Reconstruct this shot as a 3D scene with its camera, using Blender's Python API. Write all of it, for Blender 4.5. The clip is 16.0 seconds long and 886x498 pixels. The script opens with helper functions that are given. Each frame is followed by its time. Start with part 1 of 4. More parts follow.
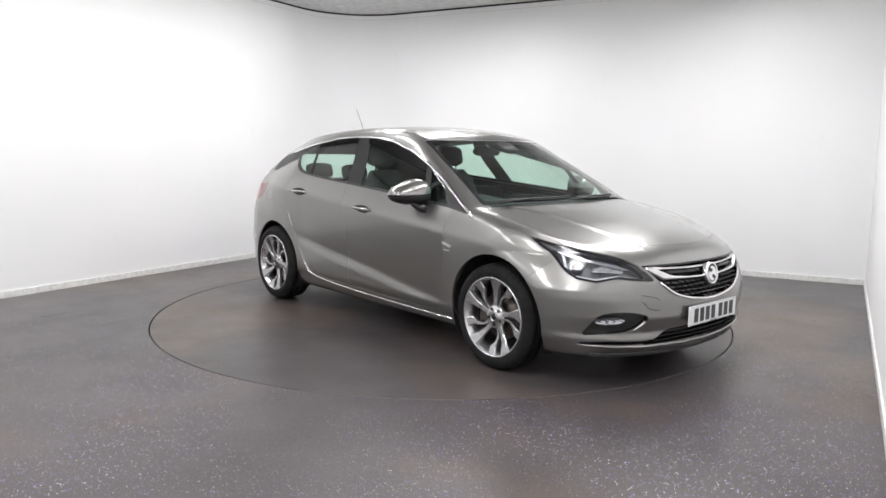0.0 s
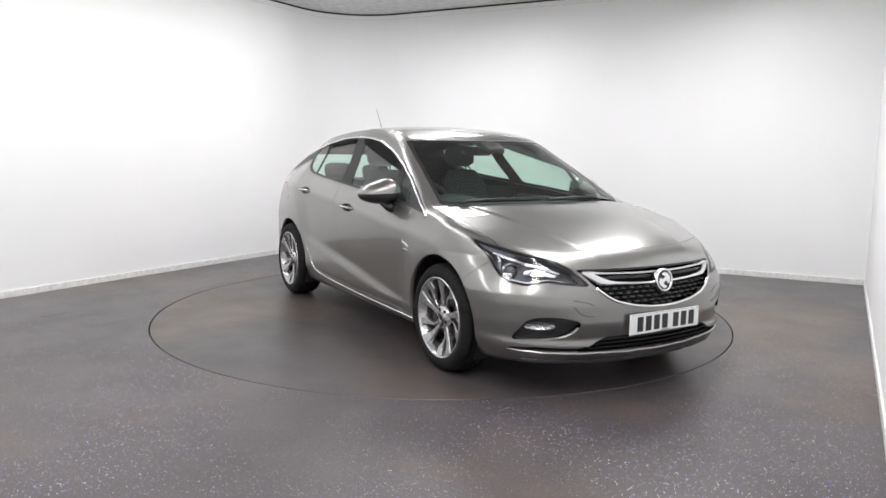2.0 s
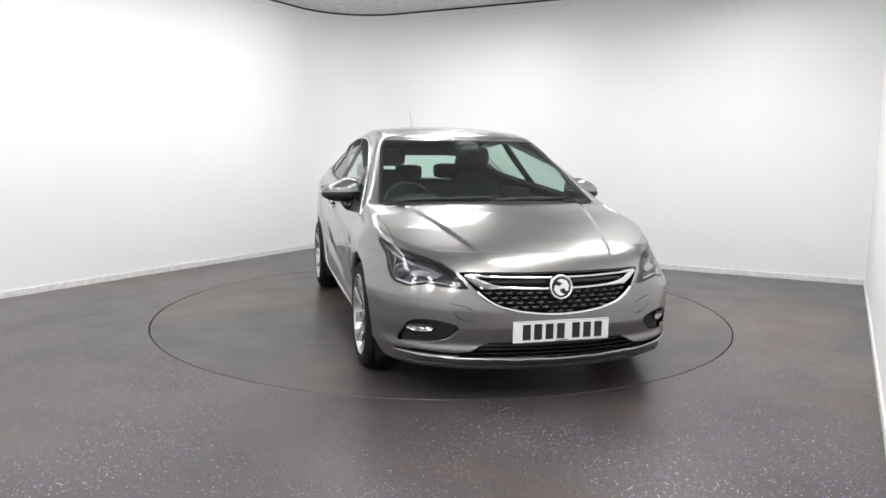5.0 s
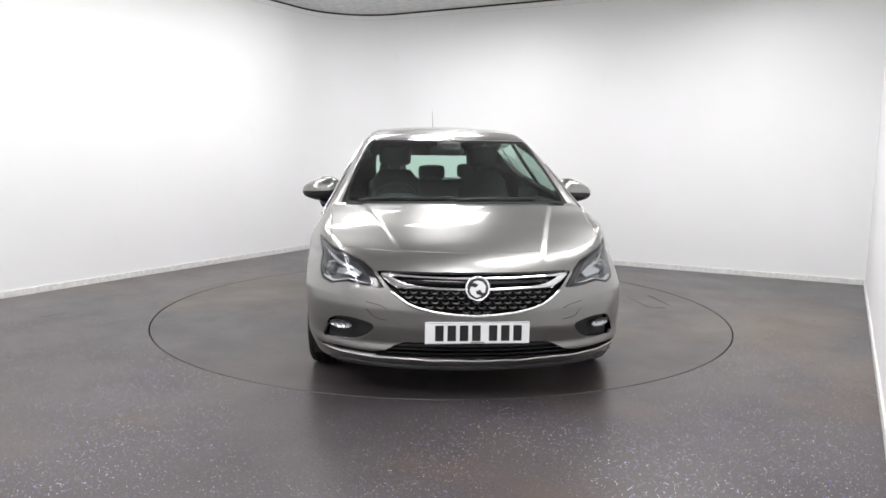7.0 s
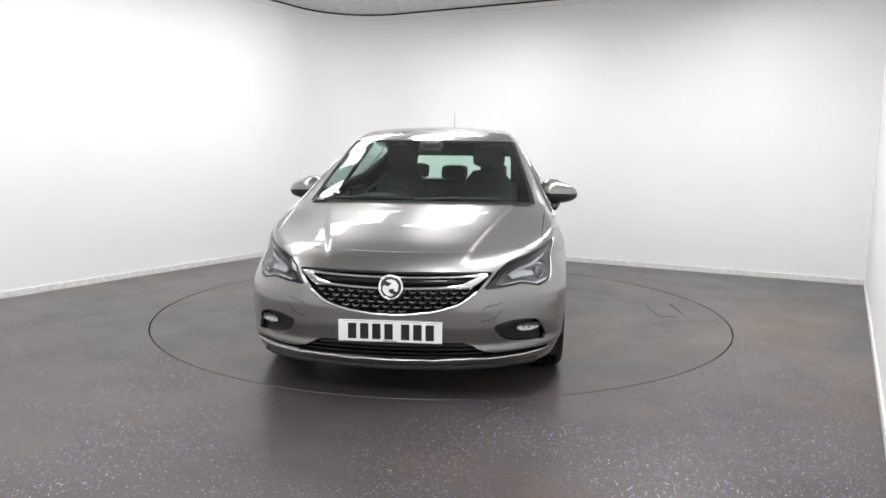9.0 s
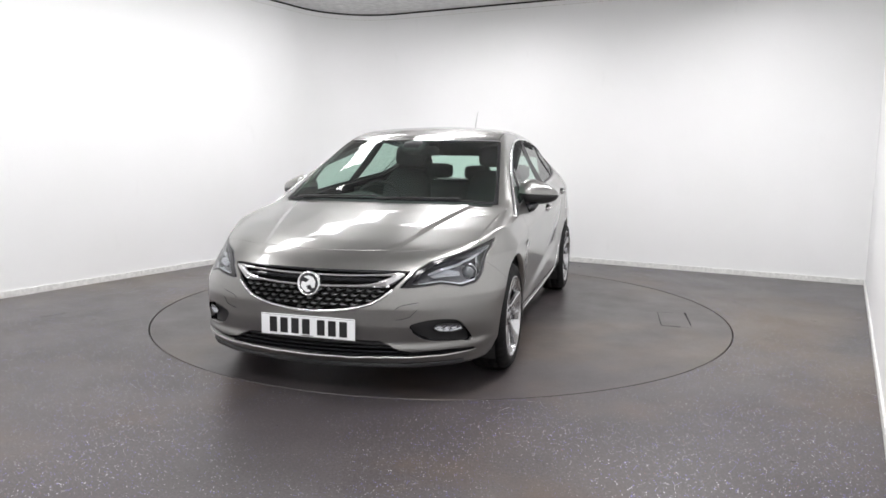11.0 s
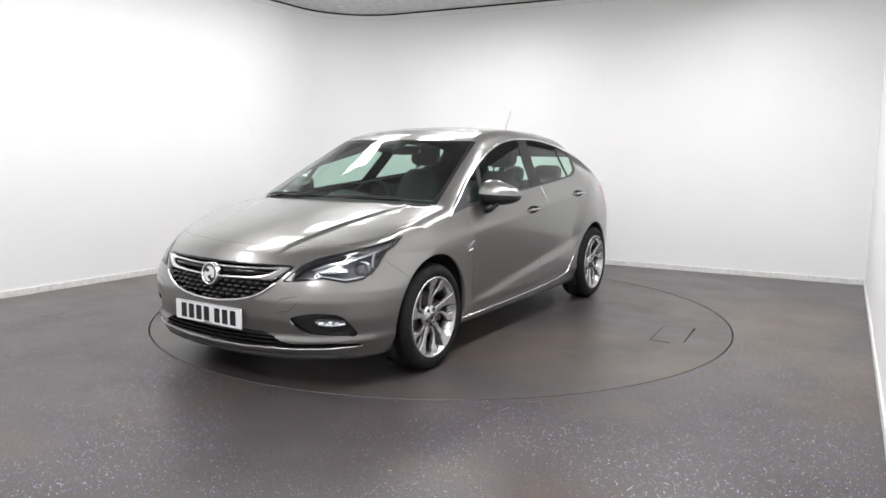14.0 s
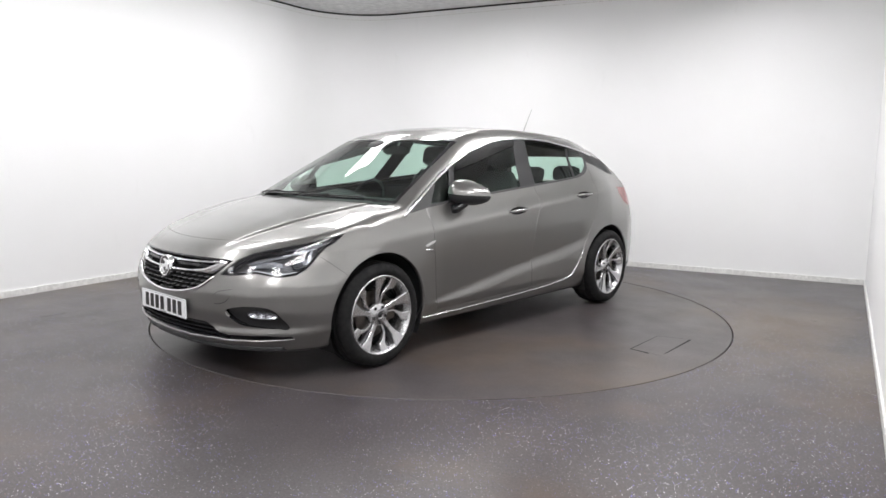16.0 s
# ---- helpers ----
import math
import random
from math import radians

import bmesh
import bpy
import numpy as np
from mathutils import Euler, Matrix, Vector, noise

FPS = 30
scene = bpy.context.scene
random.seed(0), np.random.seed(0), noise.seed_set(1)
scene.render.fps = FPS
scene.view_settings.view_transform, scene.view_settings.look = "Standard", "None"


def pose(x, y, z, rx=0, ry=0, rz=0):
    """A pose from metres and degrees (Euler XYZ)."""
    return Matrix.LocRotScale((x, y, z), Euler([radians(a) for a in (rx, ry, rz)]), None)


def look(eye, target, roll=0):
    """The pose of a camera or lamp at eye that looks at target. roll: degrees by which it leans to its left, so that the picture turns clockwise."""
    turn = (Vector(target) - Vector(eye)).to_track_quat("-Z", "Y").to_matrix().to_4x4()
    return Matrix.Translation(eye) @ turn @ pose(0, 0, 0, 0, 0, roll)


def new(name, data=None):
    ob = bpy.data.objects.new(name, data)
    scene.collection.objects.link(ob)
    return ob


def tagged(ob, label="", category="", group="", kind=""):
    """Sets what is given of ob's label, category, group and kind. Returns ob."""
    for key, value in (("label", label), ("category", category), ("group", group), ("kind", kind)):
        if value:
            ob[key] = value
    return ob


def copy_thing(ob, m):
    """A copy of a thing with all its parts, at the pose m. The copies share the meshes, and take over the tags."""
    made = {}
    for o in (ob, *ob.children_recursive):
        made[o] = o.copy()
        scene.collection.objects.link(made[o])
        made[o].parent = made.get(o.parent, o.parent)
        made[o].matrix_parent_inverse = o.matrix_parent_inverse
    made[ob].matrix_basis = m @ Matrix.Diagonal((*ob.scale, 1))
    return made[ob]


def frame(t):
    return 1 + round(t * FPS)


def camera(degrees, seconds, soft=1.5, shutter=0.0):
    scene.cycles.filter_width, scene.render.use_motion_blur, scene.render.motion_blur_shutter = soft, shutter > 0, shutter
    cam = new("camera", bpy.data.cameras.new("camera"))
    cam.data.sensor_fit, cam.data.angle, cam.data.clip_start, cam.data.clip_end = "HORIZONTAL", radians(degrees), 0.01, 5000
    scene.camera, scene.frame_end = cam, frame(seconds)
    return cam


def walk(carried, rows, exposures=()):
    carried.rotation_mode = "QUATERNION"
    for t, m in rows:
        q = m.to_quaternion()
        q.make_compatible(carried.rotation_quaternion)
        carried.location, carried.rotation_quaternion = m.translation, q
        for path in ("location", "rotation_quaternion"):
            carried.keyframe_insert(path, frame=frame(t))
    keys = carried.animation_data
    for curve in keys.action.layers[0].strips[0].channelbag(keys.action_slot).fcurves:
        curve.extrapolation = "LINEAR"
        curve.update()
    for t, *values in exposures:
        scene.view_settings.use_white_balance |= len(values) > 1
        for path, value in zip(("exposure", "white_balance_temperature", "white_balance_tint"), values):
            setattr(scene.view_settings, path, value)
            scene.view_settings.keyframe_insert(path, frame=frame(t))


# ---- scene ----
from math import sin, cos, pi

cam = camera(63.62, 16.0, soft=1.6)
EYE = Vector((0.0, -5.815, 1.267))
YAW, PITCH = radians(-0.069), radians(-7.609)
AHEAD = Vector((-sin(YAW) * cos(PITCH), cos(YAW) * cos(PITCH), sin(PITCH)))
HELD = look(EYE, EYE + AHEAD, 0.669)
walk(cam, [(0, HELD), (16, HELD)])
scene.view_settings.exposure = 0.0

# turntable: degrees at the start and degrees a second
TURN_START, TURN_RATE = 41.10, -5.212
CAR_SHIFT = (-0.0127, -0.1501)
# ---- the car's body as a smooth solid; front towards -y, the car's left towards +x ----
def lin(v, *nodes):
    a = np.array(nodes, float).reshape(-1, 2)
    return np.interp(v, a[:, 0], a[:, 1])


def smax(a, b, k):
    h = np.clip(k - np.abs(a - b), 0, None) / k
    return np.maximum(a, b) + h * h * k * 0.25


def smooth01(v):
    v = np.clip(v, 0, 1)
    return v * v * (3 - 2 * v)


def crease_z(y):
    return 0.868 + 0.088 * y


def belt_z(y):
    return lin(y, -1.6, 0.86, -1.07, 0.905, 0.0, 0.975, 0.9, 1.035, 1.5, 1.11, 2.2, 1.16)


def half_width(y, z):
    """The side's distance from the middle plane."""
    w = lin(y, -2.3, 0.84, -1.9, 0.888, -1.65, 0.903, -1.3, 0.905, -0.9, 0.895, 0.0, 0.895, 0.9, 0.893, 1.35, 0.895, 1.7, 0.872, 2.0, 0.83, 2.3, 0.75)
    w = w - 0.095 * smooth01((y - 1.1) / 0.65) * smooth01((z - 0.70) / 0.40)
    zc, zb = crease_z(y), belt_z(y)
    zl = lin(y, -0.9, 0.32, 0.0, 0.45, 0.6, 0.52, 1.0, 0.58, 2.3, 0.60)
    carve = smooth01((y + 1.05) / 0.3) * smooth01((1.15 - y) / 0.3)
    narrow = lin(y, -0.4, 0.0, 0.4, 0.03, 1.0, 0.06, 1.5, 0.12, 2.0, 0.14)
    out = 0
    for d in np.linspace(-0.021, 0.021, 9):
        v = z + d
        low = lin(v, 0.15, -0.09, 0.24, -0.050, 0.30, -0.018) - 0.018 * carve * smooth01((v - 0.22) / 0.06)
        up = np.clip((v - zl) / (zc - zl), 0, 1)
        mid = np.where(v < zl - 0.065, -0.014 - 0.020 * carve, np.where(v < zl, -0.012 - 0.020 * carve - 0.014 * carve * (v - zl + 0.065) / 0.065, (-0.012 - 0.034 * carve) * (1 - up) ** 1.15))
        mid = np.where(v < 0.34, np.minimum(mid, -0.012 - 0.018 * carve - 0.1 * (0.34 - v)), mid)
        top = -0.060 * np.clip((v - zc) / (zb - zc), 0, 1) ** 1.08
        glass = -0.062 - 0.53 * (v - zb) - 0.05 * np.clip(v - zb, 0, 1) ** 2 - narrow * np.clip((v - zb) / 0.2, 0, 1)
        off = np.where(v < 0.30, low, np.where(v < zc, mid, np.where(v < zb, top, glass)))
        out = out + off
    return w + out / 9


def top_height(x, y):
    """The height of bonnet, windscreen, roof and tailgate."""
    ye = y - lin(y, -1.25, 0.27, -0.55, 0.39) * np.minimum(x * x, 0.6) * smooth01((0.6 - y) / 0.9) + 0.22 * x * x * smooth01((y - 1.0) / 0.7)
    out = 0
    for d in (-0.03, -0.015, 0, 0.015, 0.03):
        out = out + lin(ye + d, -2.6, 0.47, -2.22, 0.665, -2.10, 0.735, -1.95, 0.79, -1.7, 0.862, -1.45, 0.918, -1.25, 0.955,
                        -0.85, 1.185, -0.55, 1.345, -0.42, 1.402, -0.28, 1.437, -0.1, 1.462, 0.15, 1.479, 0.4, 1.483, 0.8, 1.470, 1.2, 1.435, 1.5, 1.385, 1.68, 1.338,
                        1.72, 1.27, 1.95, 1.02, 2.05, 0.93, 2.12, 0.70, 2.3, 0.1)
    z = out / 5
    ax = np.abs(x)
    crown = lin(y, -2.3, 0.04, -1.9, 0.03, -1.3, 0.015, -0.9, 0.02, -0.3, 0.06, 0.2, 0.10, 1.2, 0.12, 1.8, 0.10)
    ridge = 0.010 * smooth01((lin(y, -2.1, 0.36, -1.2, 0.60) - ax) / 0.032) * smooth01((-1.12 - ye) / 0.2) * smooth01((ye + 2.2) / 0.35)
    return z - crown * x * x + ridge


def nose(x, z):
    """How far the front reaches."""
    out = 0
    for d in (-0.012, 0, 0.012):
        out = out + lin(z + d, 0.10, -2.05, 0.20, -2.16, 0.26, -2.205, 0.285, -2.215, 0.32, -2.200, 0.40, -2.222, 0.50, -2.222, 0.58, -2.205, 0.66, -2.175, 0.74, -2.12, 0.85, -2.02)
    return out / 3 + lin(z, 0.55, 0.27, 0.72, 0.30) * x * x + lin(z, 0.55, 0.57, 0.72, 0.90) * np.minimum(np.abs(x), 0.95) ** 6


def tail(x, z):
    return lin(z, 0.2, 2.05, 0.3, 2.13, 0.5, 2.16, 0.7, 2.14, 0.95, 2.07, 1.0, 2.1, 1.6, 2.1) - 0.12 * x * x - 0.7 * np.abs(x) ** 6


def solid(p):
    x, y, z = p[..., 0], p[..., 1], p[..., 2]
    ax = np.abs(x)
    f = smax(ax - half_width(y, z), (z - top_height(x, y)) * 0.9, lin(y, -2.0, 0.09, -1.6, 0.065, -1.2, 0.055, -0.6, 0.05, 0.5, 0.07, 2.0, 0.10))
    f = smax(f, nose(x, z) - y, 0.07)
    f = smax(f, y - tail(x, z), 0.10)
    return smax(f, 0.175 - z, 0.04)


def slope(p, e=0.003):
    d = (np.eye(3) * e).reshape((3,) + (1,) * (p.ndim - 1) + (3,))
    f = solid(np.stack([p + d, p - d]))
    return np.moveaxis((f[0] - f[1]) / (2 * e), 0, -1)


def settle(p, turns=3):
    """Moves points onto the body's skin; gives them and their normals."""
    for _ in range(turns):
        g = slope(p)
        p = p - (solid(p) / np.maximum((g * g).sum(-1), 0.05))[..., None] * g
    g = slope(p)
    return p, g / np.linalg.norm(g, axis=-1, keepdims=True)
# ---- light: a windowless white booth under rows of fluorescent battens ----
world = bpy.data.worlds.new("world")
scene.world = world
world.use_nodes = True
world.node_tree.nodes["Background"].inputs[0].default_value = (0.9, 0.95, 1.0, 1)
world.node_tree.nodes["Background"].inputs[1].default_value = 0.02
TUBE_POWER, TUBE_GLOW = 39.5, 4.0
LAMP_TINT = (0.985, 0.970, 0.982)
# ---- materials ----
def material(name, color=(0.5, 0.5, 0.5), rough=0.5, metal=0.0, **more):
    m = bpy.data.materials.new(name)
    m.use_nodes = True
    b = m.node_tree.nodes["Principled BSDF"]
    b.inputs["Base Color"].default_value = (*color, 1)
    b.inputs["Roughness"].default_value = rough
    b.inputs["Metallic"].default_value = metal
    for key, value in more.items():
        b.inputs[key.replace("_", " ")].default_value = value
    return m


def node(m, kind, **values):
    n = m.node_tree.nodes.new("ShaderNode" + kind)
    for key, value in values.items():
        if key in n.inputs:
            n.inputs[key].default_value = value
    return n


def wire(m, a, out, b, into):
    m.node_tree.links.new(a.outputs[out], b.inputs[into])


def ramp(m, source, out, stops, interpolation="LINEAR"):
    r = node(m, "ValToRGB")
    r.color_ramp.interpolation = interpolation
    while len(r.color_ramp.elements) < len(stops):
        r.color_ramp.elements.new(0.5)
    for e, (at, c) in zip(r.color_ramp.elements, stops):
        e.position = at
        e.color = (*c, 1) if isinstance(c, tuple) else (c, c, c, 1)
    wire(m, source, out, r, "Fac")
    return r


def coords(m, space="Object"):
    return node(m, "TexCoord"), space


def grain(m, scale, detail=4.0, rough=0.6, stretch=None):
    tc = node(m, "TexCoord")
    n = node(m, "TexNoise", Scale=scale, Detail=detail, Roughness=rough)
    if stretch:
        mp = node(m, "Mapping")
        mp.inputs["Scale"].default_value = stretch
        wire(m, tc, "Object", mp, "Vector")
        wire(m, mp, "Vector", n, "Vector")
    else:
        wire(m, tc, "Object", n, "Vector")
    return n


def mixed(m, fac, a, b, blend="MIX"):
    """a, b: colours or (node, output); fac: number or (node, output)."""
    x = node(m, "Mix")
    x.data_type, x.blend_type = "RGBA", blend
    for value, slot in ((fac, 0), (a, 6), (b, 7)):
        if isinstance(value, tuple) and not isinstance(value[0], (int, float)):
            m.node_tree.links.new(value[0].outputs[value[1]], x.inputs[slot])
        else:
            x.inputs[slot].default_value = (*value, 1) if isinstance(value, tuple) else value
    return x


def shader(m):
    return m.node_tree.nodes["Principled BSDF"]


def bumped(m, source, out, strength, distance):
    b = node(m, "Bump", Strength=strength, Distance=distance)
    wire(m, source, out, b, "Height")
    m.node_tree.links.new(b.outputs["Normal"], shader(m).inputs["Normal"])
    return b


def paint_wall():
    m = material("white_wall_paint", (0.86, 0.86, 0.86), 0.6)
    big = grain(m, 0.9, 5, 0.55)
    tone = ramp(m, big, "Fac", [(0.3, (0.85, 0.855, 0.85)), (0.7, (0.88, 0.88, 0.885))])
    scuff = grain(m, 5.0, 8, 0.7, (1, 1, 0.35))
    mask = ramp(m, scuff, "Fac", [(0.62, 0.0), (0.78, 0.22)])
    mix = mixed(m, (mask, "Color"), (0.8, 0.8, 0.8), (0.66, 0.66, 0.65))
    wire(m, tone, "Color", mix, 6)
    m.node_tree.links.new(mix.outputs[2], shader(m).inputs["Base Color"])
    bumped(m, grain(m, 60, 3), "Fac", 0.06, 0.002)
    return m


def vinyl(name, specks):
    """Dark safety flooring, worn and dusty, with sparkling grains where it is less worn."""
    m = material(name, (0.07, 0.066, 0.066), 0.4)
    big = grain(m, 0.7, 6, 0.6)
    tone = ramp(m, big, "Fac", [(0.28, (0.044, 0.039, 0.040)), (0.5, (0.066, 0.058, 0.059)), (0.72, (0.090, 0.078, 0.074))])
    fine = grain(m, 85, 3, 0.85)
    fine_tone = ramp(m, fine, "Fac", [(0.3, 0.5), (0.7, 1.55)])
    mix = mixed(m, 1.0, (1, 1, 1), (1, 1, 1), "MULTIPLY")
    wire(m, tone, "Color", mix, 6)
    wire(m, fine_tone, "Color", mix, 7)
    last = (mix, 2)
    rust = grain(m, 0.55, 7, 0.62)
    rust_mask = ramp(m, rust, "Fac", [(0.49, 0.0), (0.66, 0.75)])
    stain = mixed(m, 0.0, (0, 0, 0), (0.115, 0.083, 0.057))
    wire(m, rust_mask, "Color", stain, 0)
    m.node_tree.links.new(last[0].outputs[last[1]], stain.inputs[6])
    last = (stain, 2)
    if specks:
        tc = node(m, "TexCoord")
        v = node(m, "TexVoronoi", Scale=98.0)
        wire(m, tc, "Object", v, "Vector")
        dot = ramp(m, v, "Distance", [(0.20, 1.0), (0.26, 0.0)])
        pick = node(m, "SeparateColor")
        wire(m, v, "Color", pick, 0)
        some = ramp(m, pick, 0, [(0.50, 0.0), (0.52, 1.0)])
        tint = ramp(m, pick, 1, [(0.0, (0.36, 0.36, 0.42)), (0.35, (0.26, 0.24, 0.80)), (0.66, (0.95, 0.95, 1.0)), (0.92, (0.34, 0.18, 0.15))], "CONSTANT")
        both = node(m, "Math")
        both.operation = "MULTIPLY"
        wire(m, dot, "Color", both, 0)
        wire(m, some, "Color", both, 1)
        worn = ramp(m, grain(m, 0.8, 6, 0.6), "Fac", [(0.38, 0.15), (0.56, 1.0)])
        kept = node(m, "Math")
        kept.operation = "MULTIPLY"
        wire(m, both, "Value", kept, 0)
        wire(m, worn, "Color", kept, 1)
        sp = mixed(m, 0.0, (0, 0, 0), (1, 1, 1))
        wire(m, kept, "Value", sp, 0)
        m.node_tree.links.new(last[0].outputs[last[1]], sp.inputs[6])
        wire(m, tint, "Color", sp, 7)
        last = (sp, 2)
    m.node_tree.links.new(last[0].outputs[last[1]], shader(m).inputs["Base Color"])
    r = ramp(m, grain(m, 1.6, 7, 0.65), "Fac", [(0.3, 0.27), (0.7, 0.41)])
    wire(m, r, "Color", shader(m), "Roughness")
    shader(m).inputs["Specular IOR Level"].default_value = 0.35
    bumped(m, grain(m, 220, 2), "Fac", 0.25, 0.0006)
    return m


def car_paint():
    m = material("grey_metallic_paint", (0.26, 0.249, 0.232), 0.31, 0.95)
    b = shader(m)
    b.inputs["Coat Weight"].default_value = 1.0
    b.inputs["Coat Roughness"].default_value = 0.03
    b.inputs["Coat IOR"].default_value = 1.5
    flake = node(m, "TexVoronoi", Scale=900.0)
    tc = node(m, "TexCoord")
    wire(m, tc, "Object", flake, "Vector")
    pick = node(m, "SeparateColor")
    wire(m, flake, "Color", pick, 0)
    tone = ramp(m, pick, 0, [(0.0, (0.212, 0.208, 0.201)), (1.0, (0.268, 0.262, 0.254))])
    wire(m, tone, "Color", b, "Base Color")
    return m


def sheet_glass(name, tint, gloss_rough=0.0, base=0.055, edge=0.88):
    """A thin pane: clear, tinted, mirror-like at grazing angles."""
    m = bpy.data.materials.new(name)
    m.use_nodes = True
    t = m.node_tree
    t.nodes.remove(t.nodes["Principled BSDF"])
    clear = node(m, "BsdfTransparent")
    clear.inputs[0].default_value = (*tint, 1)
    gloss = node(m, "BsdfGlossy")
    gloss.inputs["Roughness"].default_value = gloss_rough
    lw = node(m, "LayerWeight", Blend=0.5)
    power = node(m, "Math")
    power.operation = "POWER"
    power.inputs[1].default_value = 4.5
    wire(m, lw, "Facing", power, 0)
    fr = node(m, "Math")
    fr.operation = "MULTIPLY_ADD"
    fr.inputs[1].default_value, fr.inputs[2].default_value = edge, base
    wire(m, power, 0, fr, 0)
    mix = node(m, "MixShader")
    wire(m, fr, 0, mix, 0)
    wire(m, clear, 0, mix, 1)
    wire(m, gloss, 0, mix, 2)
    wire(m, mix, 0, t.nodes["Material Output"], 0)
    return m


def rubber():
    m = material("black_rubber", (0.016, 0.016, 0.017), 0.62, 0.0, Specular_IOR_Level=0.2)
    r = ramp(m, grain(m, 40, 5), "Fac", [(0.3, 0.65), (0.7, 0.9)])
    wire(m, r, "Color", shader(m), "Roughness")
    c = ramp(m, grain(m, 9, 5), "Fac", [(0.3, (0.008, 0.008, 0.009)), (0.75, (0.018, 0.0175, 0.017))])
    wire(m, c, "Color", shader(m), "Base Color")
    return m


def textured(name, color, rough, scale=300, strength=0.2, metal=0.0):
    m = material(name, color, rough, metal)
    n = grain(m, scale, 3)
    lo, hi = tuple(c * 0.85 for c in color), tuple(min(1, c * 1.15) for c in color)
    wire(m, ramp(m, n, "Fac", [(0.3, lo), (0.7, hi)]), "Color", shader(m), "Base Color")
    bumped(m, n, "Fac", strength, 0.001)
    return m


WALL, FLOOR, DISC = paint_wall(), vinyl("speckled_grey_vinyl", True), vinyl("plain_grey_vinyl", False)
SKIRT = textured("white_gloss_skirting", (0.74, 0.74, 0.72), 0.4, 30, 0.05)
CEIL = textured("grey_ceiling_board", (0.70, 0.70, 0.70), 0.8, 12, 0.1)
PAINT = car_paint()
GLASS = sheet_glass("green_tinted_glass", (0.76, 0.91, 0.84))
DARKGLASS = sheet_glass("smoked_acrylic", (0.06, 0.06, 0.065), 0.25, 0.02, 0.12)
LENS = sheet_glass("clear_lamp_lens", (0.93, 0.94, 0.95))
CHROME = material("polished_chrome", (0.80, 0.80, 0.81), 0.15, 1.0)
SATIN = textured("satin_chrome", (0.62, 0.61, 0.61), 0.28, 400, 0.02, 1.0)
ALLOY = textured("silver_alloy", (0.54, 0.54, 0.55), 0.26, 500, 0.03, 0.9)
ALLOY_GREY = textured("grey_alloy", (0.11, 0.11, 0.114), 0.4, 400, 0.03, 0.8)
BLACK = textured("black_textured_plastic", (0.018, 0.018, 0.019), 0.5)
GLOSSBLACK = material("gloss_black_trim", (0.012, 0.012, 0.014), 0.1, 0.0)
RUBBER = rubber()
FOIL = material("black_pillar_foil", (0.012, 0.012, 0.013), 0.42, 0.0, Specular_IOR_Level=0.25)
CLOTH = textured("charcoal_seat_cloth", (0.050, 0.052, 0.054), 0.9, 500, 0.3)
DASH = textured("dark_grey_dashboard", (0.042, 0.045, 0.046), 0.65, 250, 0.3)
LINING = textured("grey_headlining", (0.10, 0.10, 0.10), 0.9, 200, 0.2)
PLATE = material("white_plate_acrylic", (0.80, 0.81, 0.82), 0.25)
INK = material("black_plate_ink", (0.012, 0.012, 0.013), 0.3)
RED = material("red_lamp_lens", (0.22, 0.010, 0.013), 0.2, 0.0, Coat_Weight=1.0)
# near black for joints and scratches, and for shade painted into deep recesses
GAP = material("joint_and_shade_black", (0.006, 0.006, 0.006), 0.9)
STEEL = textured("brake_steel", (0.12, 0.105, 0.095), 0.45, 90, 0.1, 0.9)
TUBE = material("lit_tube", (0.9, 0.95, 0.95), 0.4, 0.0, Emission_Strength=TUBE_GLOW, Emission_Color=(0.95, 1.0, 0.98, 1))
FIN = material("satin_dark_chrome", (0.11, 0.11, 0.114), 0.35, 0.9)
SEAM = textured("paler_vinyl_weld", (0.085, 0.078, 0.076), 0.5, 60, 0.1)
ENAMEL = textured("white_enamel", (0.78, 0.78, 0.77), 0.35, 30, 0.05)
# ---- building helpers ----
def mesh_object(name, bm, mat, parent=None, smooth=False, label=""):
    me = bpy.data.meshes.new(name)
    bm.to_mesh(me)
    bm.free()
    for mm in (mat if isinstance(mat, (list, tuple)) else (mat,)):
        me.materials.append(mm)
    if smooth:
        me.shade_smooth()
    ob = new(name, me)
    ob.parent = parent
    if label:
        tagged(ob, label)
    return ob


def part(name, bm, mat, parent, label="", smooth=True):
    return mesh_object(name, bm, mat, parent, smooth, label)


def raw(name, verts, faces, mat, parent=None, label="", smooth=True):
    bm = bmesh.new()
    vs = [bm.verts.new(v) for v in verts]
    for f in faces:
        try:
            bm.faces.new([vs[i] for i in f])
        except ValueError:
            pass
    bmesh.ops.recalc_face_normals(bm, faces=bm.faces)
    return mesh_object(name, bm, mat, parent, smooth, label)


def add_box(bm, lo, hi, m=None, bevel=0.0, segments=2):
    made = bmesh.ops.create_cube(bm, size=1.0)["verts"]
    lo, hi = Vector(lo), Vector(hi)
    for v in made:
        v.co = Vector((lo[i] + (v.co[i] + 0.5) * (hi[i] - lo[i]) for i in range(3)))
    if bevel:
        edges = list({e for v in made for e in v.link_edges})
        done = bmesh.ops.bevel(bm, geom=edges, offset=bevel, segments=segments, profile=0.5, affect="EDGES")
        made = list({v for f in done["faces"] for v in f.verts} | {v for v in made if v.is_valid})
    if m is not None:
        bmesh.ops.transform(bm, matrix=m, verts=made)
    return made


def box(lo, hi, bevel=0.0, m=None):
    bm = bmesh.new()
    add_box(bm, lo, hi, m, bevel)
    return bm


